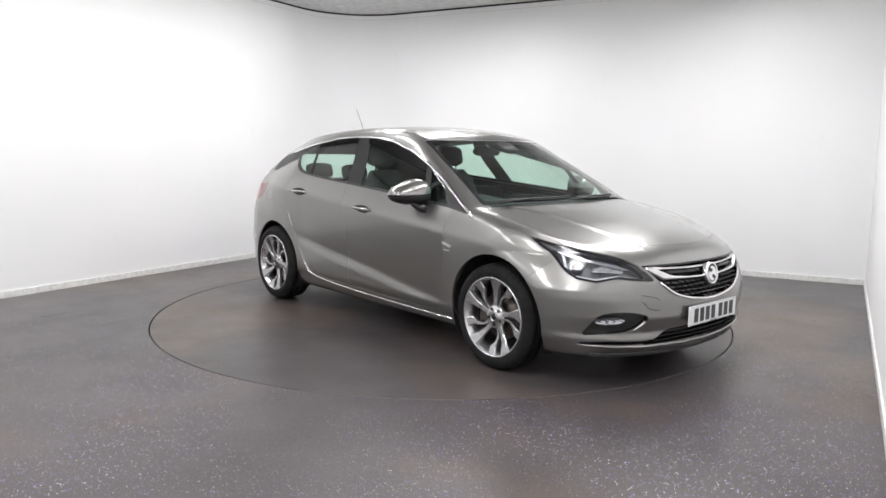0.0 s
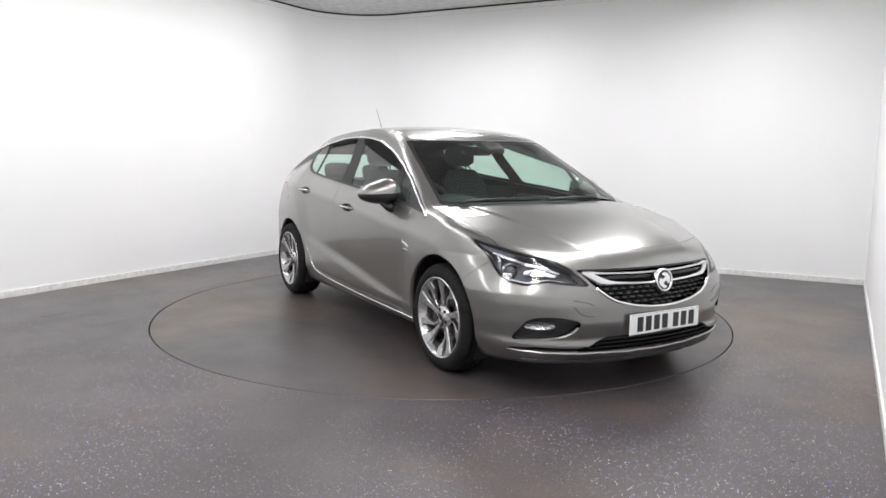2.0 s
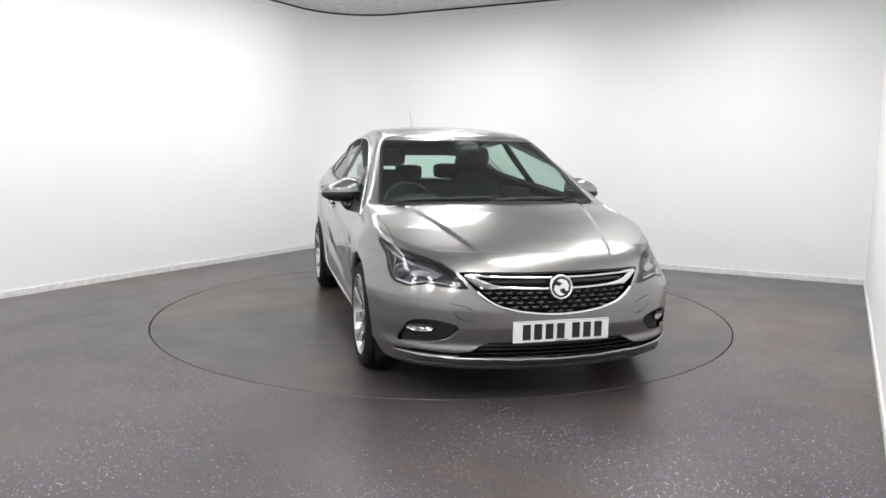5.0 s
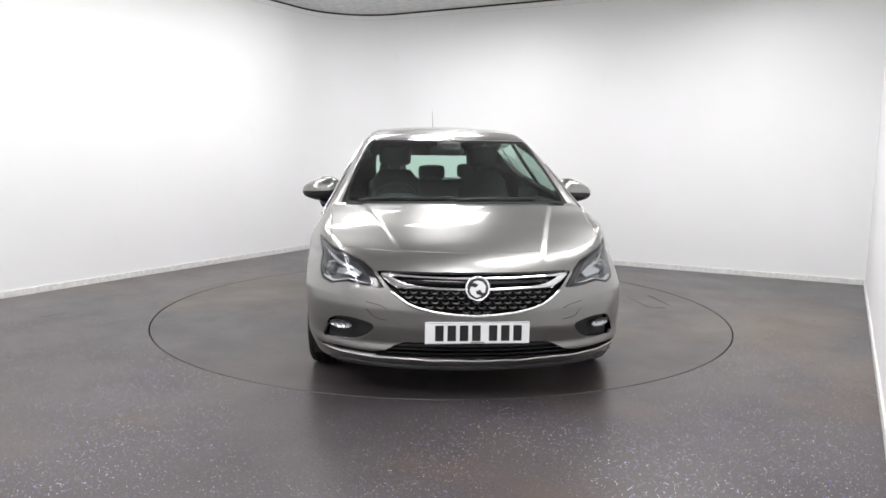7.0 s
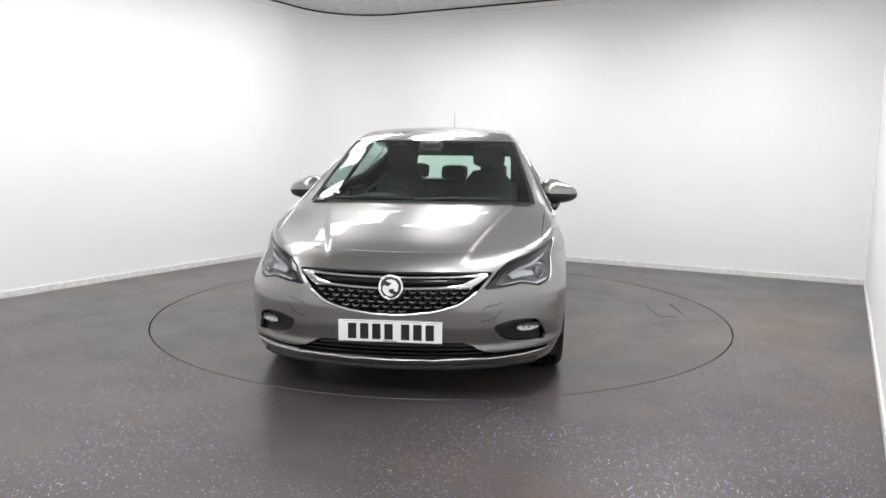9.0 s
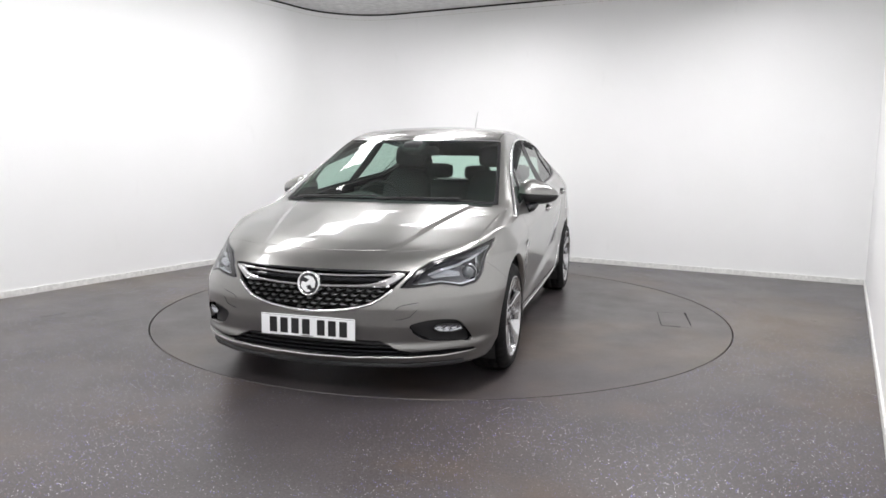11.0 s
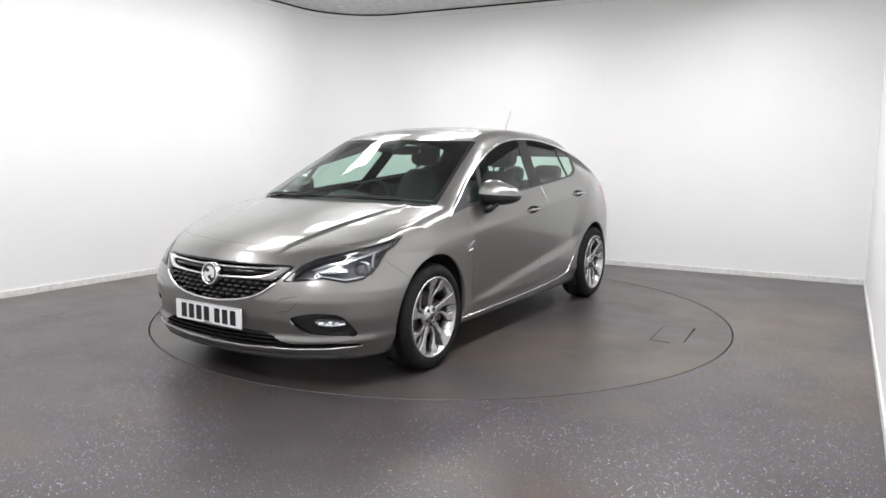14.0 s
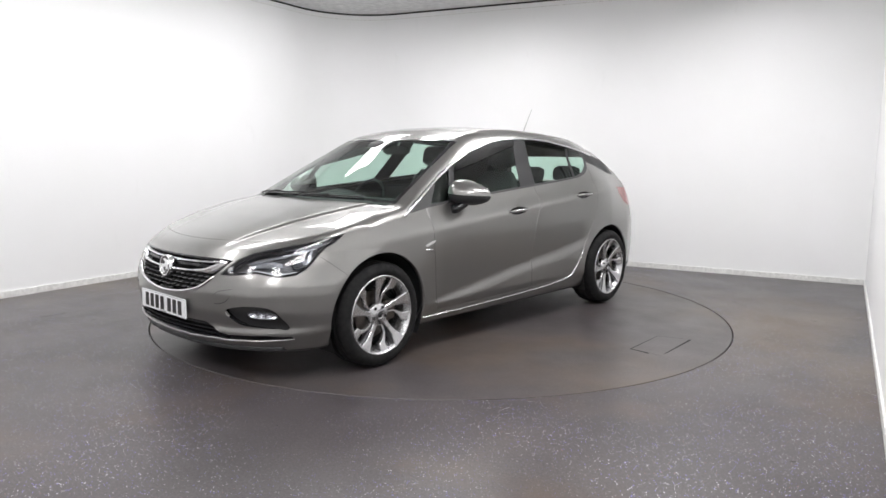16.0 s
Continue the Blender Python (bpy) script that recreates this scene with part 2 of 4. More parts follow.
def sweep(bm, points, radius, sides=10, cap=True, flat=1.0):
    """A round bar along a line of points; radius: a number or one for each point."""
    pts = [Vector(p) for p in points]
    rad = radius if isinstance(radius, (list, tuple)) else [radius] * len(pts)
    rings, side = [], None
    for i, p in enumerate(pts):
        d = (pts[min(i + 1, len(pts) - 1)] - pts[max(i - 1, 0)]).normalized()
        if side is None:
            side = d.cross(Vector((0, 0, 1)) if abs(d.z) < 0.9 else Vector((1, 0, 0))).normalized()
        side = (side - d * side.dot(d)).normalized()
        up = side.cross(d)
        rings.append([bm.verts.new(p + (side * cos(2 * pi * k / sides) + up * flat * sin(2 * pi * k / sides)) * rad[i]) for k in range(sides)])
    for a, b in zip(rings, rings[1:]):
        for k in range(sides):
            bm.faces.new((a[k], a[(k + 1) % sides], b[(k + 1) % sides], b[k]))
    if cap:
        bm.faces.new(rings[0][::-1])
        bm.faces.new(rings[-1])
    return bm


def bar(points, radius, sides=10, flat=1.0):
    return sweep(bmesh.new(), points, radius, sides, True, flat)


def lathe(profile, steps=48, axis="x"):
    """Turns a profile of (along, radius) round an axis."""
    bm = bmesh.new()
    rings = []
    for a, r in profile:
        ring = []
        for k in range(steps):
            c, s = cos(2 * pi * k / steps), sin(2 * pi * k / steps)
            ring.append(bm.verts.new((a, r * c, r * s) if axis == "x" else (r * c, r * s, a)))
        rings.append(ring)
    for a, b in zip(rings, rings[1:]):
        for k in range(steps):
            bm.faces.new((a[k], a[(k + 1) % steps], b[(k + 1) % steps], b[k]))
    bmesh.ops.recalc_face_normals(bm, faces=bm.faces)
    return bm


# ---- the booth: four white walls, the south one unseen, one rounded corner ----
WALL_TOP = 3.05
L_DIR, B_DIR, R_DIR = Vector((0.506, 0.8626)), Vector((0.8886, -0.4587)), Vector((-0.489, -0.872))
CORNER, CORNER_R = Vector((-1.381, 4.200)), 0.90
RIGHT = Vector((4.27, 1.28))
FRONT_R = RIGHT + R_DIR * 9.6
FRONT_L = CORNER - L_DIR * 9.75


def rounded_corner(inset, steps=44):
    """Plan points of the rounded corner, from the left wall to the back wall, set into the room by inset."""
    a, b = -L_DIR, B_DIR
    half = a.angle(b) / 2
    mid = (a + b).normalized()
    centre = CORNER + mid * (CORNER_R / sin(half))
    r = CORNER_R - inset
    start, end = CORNER + a * (CORNER_R / math.tan(half)), CORNER + b * (CORNER_R / math.tan(half))
    u, v = (start - centre), (end - centre)
    a0 = math.atan2(u.y, u.x)
    da = (math.atan2(v.y, v.x) - a0 + pi) % (2 * pi) - pi
    return [centre + Vector((cos(a0 + da * k / steps), sin(a0 + da * k / steps))) * r for k in range(steps + 1)]


def band(name, inner, outer, z0, z1, mat, label, kind="structure"):
    """A standing strip between two plan lines of equal length."""
    n = len(inner)
    verts = [(p.x, p.y, z) for line in (inner, outer) for z in (z0, z1) for p in line]
    faces = []
    for i in range(n - 1):
        a, b, c, d = i, n + i, 2 * n + i, 3 * n + i
        faces += [(a, a + 1, b + 1, b), (c, d, d + 1, c + 1), (b, b + 1, d + 1, d), (a, c, c + 1, a + 1)]
    for i in (0, n - 1):
        faces.append((i, n + i, 3 * n + i, 2 * n + i))
    ob = raw(name, verts, faces, mat, None, label, False)
    tagged(ob, label, name.split("_")[0], kind=kind)
    return ob


def offset_line(pts, d):
    out = []
    for i, p in enumerate(pts):
        t = (pts[min(i + 1, len(pts) - 1)] - pts[max(i - 1, 0)]).normalized()
        out.append(p + Vector((-t.y, t.x)) * d)
    return out


back_line = [FRONT_L] + rounded_corner(0) + [RIGHT]
side_line = [RIGHT, FRONT_R]
front_line = [FRONT_R, FRONT_L]
band("wall_north", back_line, offset_line(back_line, 0.12), 0, WALL_TOP, WALL, "white painted booth wall with a rounded corner")
band("wall_east", side_line, offset_line(side_line, 0.12), 0, WALL_TOP, WALL, "plain white painted booth wall")
# south wall and its skirting are out of view, added to close the booth
band("wall_south", front_line, offset_line(front_line, 0.12), 0, WALL_TOP, WALL, "plain white painted booth wall")
for line, nm in ((back_line, "baseboard_north"), (side_line, "baseboard_east"), (front_line, "baseboard_south")):
    band(nm, offset_line(line, -0.014), offset_line(line, -0.001), 0.0, 0.055, SKIRT, "low white painted skirting board")
band("trim_north", offset_line(back_line, -0.004), offset_line(back_line, -0.0005), 2.992, 3.0, SKIRT, "thin white joint strip under the ceiling")

ring = [FRONT_L] + rounded_corner(0) + [RIGHT, FRONT_R]
outline = offset_line(ring, 0.02)
raw("ceiling", [(p.x, p.y, z) for z in (WALL_TOP + 0.02, WALL_TOP + 0.12) for p in ring],
    [tuple(range(len(ring))), tuple(range(len(ring), 2 * len(ring)))] + [(i, (i + 1) % len(ring), len(ring) + (i + 1) % len(ring), len(ring) + i) for i in range(len(ring))],
    CEIL, None, "", False)
tagged(bpy.data.objects["ceiling"], "grey ceiling boards over the booth", "ceiling", kind="structure")
# black bands close the slit over the walls, its shade put in as colour
raw("ceiling_gap_shade", [(p.x, p.y, z) for line in (offset_line(ring, 0.01), offset_line(ring, 0.11)) for z in (WALL_TOP, WALL_TOP + 0.12) for p in line],
    [(i + o, i + 1 + o, i + 1 + o + len(ring), i + o + len(ring)) for o in (0, 2 * len(ring)) for i in range(len(ring) - 1)], GAP, None, "", False)
tagged(bpy.data.objects["ceiling_gap_shade"], "black strip for the shade in the gap above the wall top", "trim", kind="structure")

# floor with a round opening for the turntable
DISC_R, STEPS = 2.247, 180
circle = [Vector((cos(2 * pi * k / STEPS), sin(2 * pi * k / STEPS))) for k in range(STEPS)]


def reach(d):
    """Distance from the middle to the room's outline along d."""
    best = 1e9
    pts = [FRONT_L, CORNER, RIGHT, FRONT_R]
    for a, b in zip(pts, pts[1:] + pts[:1]):
        e = b - a
        den = d.x * e.y - d.y * e.x
        if abs(den) > 1e-9:
            s = (a.x * e.y - a.y * e.x) / den
            if s > 0:
                best = min(best, s)
    return best + 0.05


verts = [(*(c * (DISC_R + 0.005)), 0.0) for c in circle] + [(*(c * reach(c)), 0.0) for c in circle] + [(*(c * (DISC_R + 0.005)), -0.05) for c in circle]
faces = [(k, (k + 1) % STEPS, STEPS + (k + 1) % STEPS, STEPS + k) for k in range(STEPS)] + [(k, 2 * STEPS + k, 2 * STEPS + (k + 1) % STEPS, (k + 1) % STEPS) for k in range(STEPS)]
tagged(raw("floor", verts, faces, FLOOR, None, "", False), "dark grey speckled vinyl floor with brownish stains", "floor", kind="structure")
# pit base coloured near black, for the shade down in the turntable's groove
raw("floor_pit", [(*(c * 2.3), -0.05) for c in circle], [tuple(range(STEPS))], GAP, None, "", False)
tagged(bpy.data.objects["floor_pit"], "pit base under the turntable edge, coloured black for the groove's shade", "floor", kind="structure")

# turntable
turntable = new("turntable")
tagged(turntable, "flush round car turntable covered in grey vinyl", "turntable")
b = 0.004
verts = [(*(c * (DISC_R - 0.007)), 0.0) for c in circle] + [(*(c * (DISC_R - 0.004)), -b) for c in circle] + [(*(c * (DISC_R - 0.004)), -0.04) for c in circle]
faces = [tuple(range(STEPS))] + [(o + k, o + STEPS + k, o + STEPS + (k + 1) % STEPS, o + (k + 1) % STEPS) for o in (0, STEPS) for k in range(STEPS)]
raw("deck", verts, faces, DISC, turntable, "grey vinyl deck", False)

# ceiling battens in two rows and one at each end
def batten(at, angle):
    thing = new("ceiling_batten")
    tagged(thing, "wide white fluorescent batten lamp under the ceiling", "ceiling lamp", "ceiling battens")
    part("housing", box((-0.77, -0.29, -0.01), (0.77, 0.29, 0.04), 0.01), ENAMEL, thing, smooth=False)
    for s in (-0.14, 0.14):
        part("tube", bar([(-0.73, s, -0.035), (0.73, s, -0.035)], 0.013, 10), TUBE, thing, "glowing fluorescent tube")
    thing.matrix_basis = pose(at[0], at[1], WALL_TOP - 0.03, 0, 0, angle)
    return thing


room_angle = math.degrees(math.atan2(L_DIR.y, L_DIR.x))
ACROSS = Vector((L_DIR.y, -L_DIR.x))
# across, along, tilt towards the right-hand wall in degrees, share of the power
PLACES = [(-1.8, a, -10, 0.70) for a in (0.8, -1.1, -3.0, -5.05)] + [(1.7, a, 8, 1.1) for a in (1.25, -0.85, -2.95, -5.05)] + [(-0.7, 1.35, 0, 0.9), (-0.1, -5.05, 0, 1.05)]
first = None
for across, along, tilt, share in PLACES:
    at = ACROSS * across + L_DIR * along
    m = pose(at.x, at.y, WALL_TOP - 0.07, 0, 0, room_angle) @ pose(0, 0, 0, -tilt)
    if first is None:
        first = batten(at, room_angle)
        first.matrix_basis = m
    else:
        copy_thing(first, m)
    light = bpy.data.lights.new("batten_light", "AREA")
    light.shape, light.size, light.size_y, light.energy = "RECTANGLE", 1.5, 0.50, TUBE_POWER * share
    light.color = LAMP_TINT
    lo = new("batten_light", light)
    lo.matrix_basis = m @ pose(0, 0, -0.06)
# ---- the body's skin as a fine net of quads ----
def skin(h=0.0135):
    lo, hi = np.array([-0.96, -2.30, 0.14]), np.array([0.96, 2.20, 1.54])
    n = np.ceil((hi - lo) / (4 * h)).astype(int) * 4
    ax = [np.linspace(lo[i], lo[i] + h * n[i], n[i] + 1) for i in range(3)]
    rough = solid(np.stack(np.meshgrid(*[a[::4] for a in ax], indexing="ij"), -1))
    # the fine net is worked out only in the coarse cells near the skin
    near = np.zeros(n // 4, bool)
    for dx in (0, 1):
        for dy in (0, 1):
            for dz in (0, 1):
                near |= np.abs(rough[dx:near.shape[0] + dx, dy:near.shape[1] + dy, dz:near.shape[2] + dz]) < 0.11
    f = np.ones([len(a) for a in ax])
    f[:] = rough[np.ix_(*[np.minimum((np.arange(len(a)) + 2) // 4, len(a) // 4) for a in ax])]
    fine = np.zeros(f.shape, bool)
    wide = near.repeat(4, 0).repeat(4, 1).repeat(4, 2)
    for dx in (0, 1):
        for dy in (0, 1):
            for dz in (0, 1):
                fine[dx:wide.shape[0] + dx, dy:wide.shape[1] + dy, dz:wide.shape[2] + dz] |= wide
    at = np.argwhere(fine)
    f[fine] = solid(np.stack([ax[i][at[:, i]] for i in range(3)], -1))
    s = f < 0
    c = np.zeros([d - 1 for d in s.shape], int)
    for dx in (0, 1):
        for dy in (0, 1):
            for dz in (0, 1):
                c += s[dx:c.shape[0] + dx, dy:c.shape[1] + dy, dz:c.shape[2] + dz]
    active = (c > 0) & (c < 8)
    index = -np.ones(c.shape, int)
    cells = np.argwhere(active)
    index[active] = np.arange(len(cells))
    p = np.stack([ax[i][cells[:, i]] + h / 2 for i in range(3)], -1)
    p, _ = settle(p, 4)
    quads = []
    for a in range(3):
        u, v = [k for k in range(3) if k != a]
        sl0, sl1 = [slice(None)] * 3, [slice(None)] * 3
        sl0[a], sl1[a] = slice(0, -1), slice(1, None)
        cross = np.argwhere(s[tuple(sl0)] != s[tuple(sl1)])
        eu, ev = np.eye(3, dtype=int)[u], np.eye(3, dtype=int)[v]
        ok = (cross[:, u] > 0) & (cross[:, v] > 0) & (cross[:, u] < c.shape[u]) & (cross[:, v] < c.shape[v])
        q = cross[ok]
        ids = np.stack([index[tuple((q - eu - ev).T)], index[tuple((q - ev).T)], index[tuple(q.T)], index[tuple((q - eu).T)]], -1)
        quads.append(ids[(ids >= 0).all(1)])
    return p, np.concatenate(quads)
class Net:
    """The skin's points and faces, cut along lines drawn on it."""

    def __init__(self):
        p, q = skin()
        self.p, self.left = p, [tuple(f) for f in q.tolist()]

    def cut(self, faces, field):
        """Parts faces into those where field < 0 and the rest, cutting those that it crosses."""
        used = np.unique(np.fromiter((i for f in faces for i in f), int)) if faces else np.zeros(0, int)
        s = np.ones(len(self.p))
        s[used] = field(self.p[used])
        inside, outside, extra, made = [], [], [], {}
        n0 = len(self.p)
        neg = (s < 0).tolist()
        for f in faces:
            k = sum(neg[i] for i in f)
            if k == len(f):
                inside.append(f)
            elif k == 0:
                outside.append(f)
            else:
                a, b = [], []
                for i, j in zip(f, f[1:] + f[:1]):
                    (a if neg[i] else b).append(i)
                    if neg[i] != neg[j]:
                        key = (i, j) if i < j else (j, i)
                        if key not in made:
                            t = s[key[0]] / (s[key[0]] - s[key[1]])
                            made[key] = n0 + len(extra)
                            extra.append(self.p[key[0]] * (1 - t) + self.p[key[1]] * t)
                        a.append(made[key])
                        b.append(made[key])
                if len(a) > 2:
                    inside.append(tuple(a))
                if len(b) > 2:
                    outside.append(tuple(b))
        if extra:
            self.p = np.concatenate([self.p, np.array(extra)])
        return inside, outside

    def take(self, field, gap=0.0):
        """Cuts a region out of what is left, leaving a groove of twice the gap round it."""
        inside, rest = self.cut(self.left, lambda p: field(p) + gap)
        if gap:
            _, rest = self.cut(rest, lambda p: field(p) - gap)
        self.left = rest
        return inside

    def side(self, faces, s):
        return [f for f in faces if self.p[list(f), 0].mean() * s > 0]


def panel(name, net, faces, mat, parent, depth=0.006, shift=0.0, label=""):
    """One mesh from faces of the skin, shifted along the normals, with edges turned in by depth."""
    ids = sorted({i for f in faces for i in f})
    if not ids:
        return None
    where = {i: k for k, i in enumerate(ids)}
    p, n = settle(net.p[ids], 2)
    p = p + n * shift
    local = [[where[i] for i in f] for f in faces]
    longest = max(len(f) for f in local)
    pad = np.array([f + [f[-1]] * (longest - len(f)) for f in local])
    corner = p[pad] - p[pad[:, :1]]
    area = np.cross(corner, np.roll(corner, -1, 1)).sum(1)
    good = ((area * n[pad].sum(1)).sum(1) > 0).tolist()
    out = [f if g else f[::-1] for f, g in zip(local, good)]
    verts, norms = p.tolist(), n.tolist()
    if depth:
        count = {}
        for f in out:
            for i, j in zip(f, f[1:] + f[:1]):
                key = (min(i, j), max(i, j))
                count[key] = None if key in count else (i, j)
        for e in [e for e in count.values() if e]:
            i, j = e
            t = np.cross(p[j] - p[i], n[i])
            t = t / max(np.linalg.norm(t), 1e-9)
            k = len(verts)
            verts += [p[i].tolist(), p[j].tolist(), (p[j] - n[j] * depth).tolist(), (p[i] - n[i] * depth).tolist()]
            norms += [((n[i] + t) / 1.42).tolist(), ((n[j] + t) / 1.42).tolist(), t.tolist(), t.tolist()]
            out.append([k + 1, k, k + 3, k + 2])
    me = bpy.data.meshes.new(name)
    me.from_pydata(verts, [], out)
    me.materials.append(mat)
    me.shade_smooth()
    me.normals_split_custom_set_from_vertices(norms)
    ob = new(name, me)
    ob.parent = parent
    if label:
        tagged(ob, label)
    return ob


def poly_field(poly, a, b, keep=None, rounds=0):
    """Signed distance to a closed outline drawn in the plane of the axes a and b; |x| is used for x."""
    pts = np.array(poly, float)
    for _ in range(rounds):
        nxt = np.roll(pts, -1, 0)
        pts = np.stack([pts * 0.75 + nxt * 0.25, pts * 0.25 + nxt * 0.75], 1).reshape(-1, 2)
    lo, hi = pts.min(0) - 0.06, pts.max(0) + 0.06

    def field(p):
        q = np.abs(p) if a == 0 else p
        u, v = (np.abs(p[:, a]) if a == 0 else p[:, a]), p[:, b]
        s = np.full(len(p), 0.06)
        near = (u > lo[0]) & (u < hi[0]) & (v > lo[1]) & (v < hi[1])
        uu, vv = u[near], v[near]
        d, odd = np.full(len(uu), 9.0), np.zeros(len(uu), bool)
        for (x0, y0), (x1, y1) in zip(pts, np.roll(pts, -1, 0)):
            ex, ey = x1 - x0, y1 - y0
            t = np.clip(((uu - x0) * ex + (vv - y0) * ey) / (ex * ex + ey * ey + 1e-12), 0, 1)
            d = np.minimum(d, np.hypot(uu - x0 - t * ex, vv - y0 - t * ey))
            with np.errstate(divide="ignore", invalid="ignore"):
                odd ^= ((y0 > vv) != (y1 > vv)) & (uu < ex * (vv - y0) / (ey if ey else 1e-12) + x0)
        s[near] = np.where(odd, -d, d)
        return np.maximum(s, keep(p)) if keep else s

    return field


def line_field(y0, z0, y1, z1):
    """Signed distance to a line on the side; negative towards the front."""
    dy, dz = y1 - y0, z1 - z0
    k = math.hypot(dy, dz) * (1 if dz > 0 else -1)
    return lambda p: ((p[:, 1] - y0) * dz - (p[:, 2] - z0) * dy) / k


def pierce(a, b):
    """Where the line from a, inside the body, to b leaves it, with the normal there."""
    a, b = np.array(a, float), np.array(b, float)
    u = np.linspace(0, 1, 90)[:, None]
    k = int(np.argmax(solid(a + (b - a) * u) >= 0))
    return [v[0] for v in settle((a + (b - a) * u[max(k, 1)])[None], 3)]


def on_side(y, z, s=1, d=0.0):
    p, n = pierce((0.2, y, z), (1.1, y, z))
    q = p + n * d
    return Vector((q[0] * s, q[1], q[2]))


def on_front(x, z, d=0.0):
    p, n = pierce((x, -1.2, z), (x, -2.6, z))
    return Vector(p + n * d)


def on_top(x, y, d=0.0):
    p, n = pierce((x, y, 0.5), (x, y, 1.7))
    return Vector(p + n * d)


SIDE = lambda p: 0.42 - np.abs(p[:, 0])
AXLES = (-1.331, 1.331)
HUB_Z, TYRE_R = 0.317, 0.317

# outlines on the side, as (y, z)
CHROME_TOP = [(-1.112, 0.893), (-0.915, 0.998), (-0.70, 1.119), (-0.50, 1.211), (-0.28, 1.291), (0.0, 1.360), (0.18, 1.382), (0.355, 1.391),
              (0.55, 1.390), (0.74, 1.379), (1.04, 1.337), (1.25, 1.300), (1.45, 1.262)]
BELT = [(1.20, 1.205), (1.13, 1.150), (1.05, 1.112), (0.935, 1.086), (0.71, 1.064), (0.17, 1.022), (-0.28, 0.986), (-0.62, 0.955), (-0.87, 0.930)]
DLO_OUT = CHROME_TOP + [(1.44, 1.248), (1.25, 1.240)] + BELT
inner_top = [(y + 0.018, z - 0.006) for y, z in CHROME_TOP[:1]] + [(y + 0.010, z - 0.011) for y, z in CHROME_TOP[1:5]] + [(y, z - 0.015) for y, z in CHROME_TOP[5:12]]
DLO_IN = inner_top + [(1.26, 1.24), (1.235, 1.205), (1.16, 1.12), (1.05, 1.06), (0.7, 1.02), (0.1, 0.97), (-0.6, 0.90), (-1.05, 0.85)]
HEADLAMP = [(-1.560, 0.812), (-1.625, 0.768), (-1.679, 0.741), (-1.730, 0.700), (-1.775, 0.661), (-1.820, 0.628), (-1.862, 0.607), (-1.950, 0.594), (-2.024, 0.616), (-2.09, 0.605),
            (-2.134, 0.598), (-2.10, 0.640), (-2.055, 0.680), (-1.99, 0.716), (-1.93, 0.734), (-1.857, 0.750), (-1.722, 0.777)]
TAILLAMP = [(1.51, 0.998), (1.66, 0.988), (1.90, 0.980), (2.2, 0.97), (2.2, 0.80), (1.90, 0.820), (1.70, 0.835), (1.63, 0.875)]
GRILLE = [(-0.01, 0.680), (0.30, 0.680), (0.50, 0.678), (0.485, 0.660), (0.432, 0.598), (0.39, 0.562), (0.34, 0.530), (0.27, 0.507), (0.20, 0.492), (0.10, 0.480), (-0.01, 0.476)]
INTAKE = [(-0.01, 0.336), (0.36, 0.331), (0.41, 0.312), (0.46, 0.286), (0.52, 0.277), (0.70, 0.281), (0.790, 0.272), (0.795, 0.256), (0.68, 0.252), (0.50, 0.246), (0.23, 0.238), (-0.01, 0.235)]
FOG = [(0.500, 0.413), (0.58, 0.438), (0.66, 0.444), (0.735, 0.430), (0.765, 0.370), (0.787, 0.305), (0.74, 0.317), (0.67, 0.322), (0.585, 0.332), (0.54, 0.360)]
FRONT_DOOR = [(-0.905, 0.95), (-0.898, 0.855), (-0.893, 0.75), (-0.862, 0.565), (-0.842, 0.42), (-0.805, 0.262), (-0.5, 0.262), (0.225, 0.275), (0.225, 0.45), (0.235, 0.73), (0.30, 1.06)]
REAR_DOOR = [(0.225, 0.275), (0.50, 0.283), (0.68, 0.295), (0.775, 0.325), (0.86, 0.40), (0.94, 0.50), (1.00, 0.60), (1.07, 0.75), (1.095, 0.85), (1.09, 0.98), (1.10, 1.06), (1.16, 1.16), (0.30, 1.06), (0.235, 0.73), (0.225, 0.45)]


def arch_field(p):
    f = np.full(len(p), 9.0)
    for y, r in zip(AXLES, (0.374, 0.364)):
        f = np.minimum(f, np.hypot(p[:, 1] - y, p[:, 2] - HUB_Z) - r)
    return np.maximum(f, 0.5 - np.abs(p[:, 0]))


def screen_base(x):
    return -1.232 + 0.29 * x * x


def screen_field(p):
    ax, y, z = np.abs(p[:, 0]), p[:, 1], p[:, 2]
    return np.maximum.reduce([screen_base(ax) - y, y - (-0.503 + 0.50 * ax * ax), ax - (0.715 - 0.195 * (y + 1.0)), 0.8 - z])


def bonnet_field(p):
    ax, y = np.abs(p[:, 0]), p[:, 1]
    return np.maximum.reduce([-2.037 + 0.44 * ax * ax - y, y - screen_base(ax) + 0.035, ax - lin(y, -1.6, 0.755, -1.15, 0.785), 0.6 - p[:, 2]])


def cowl_field(p):
    ax, y = np.abs(p[:, 0]), p[:, 1]
    return np.maximum.reduce([screen_base(ax) - 0.04 - y, y - screen_base(ax) - 0.002, ax - 0.70, 0.8 - p[:, 2]])


def rear_glass_field(p):
    return np.maximum.reduce([np.abs(p[:, 0]) - 0.55, 1.02 - p[:, 2], p[:, 2] - 1.26, 1.55 - p[:, 1]])


def bumper_field(p):
    return p[:, 1] - lin(p[:, 2], 0.15, -1.50, 0.45, -1.53, 0.575, -1.585, 0.69, -1.715, 0.75, -1.80, 1.0, -2.1)


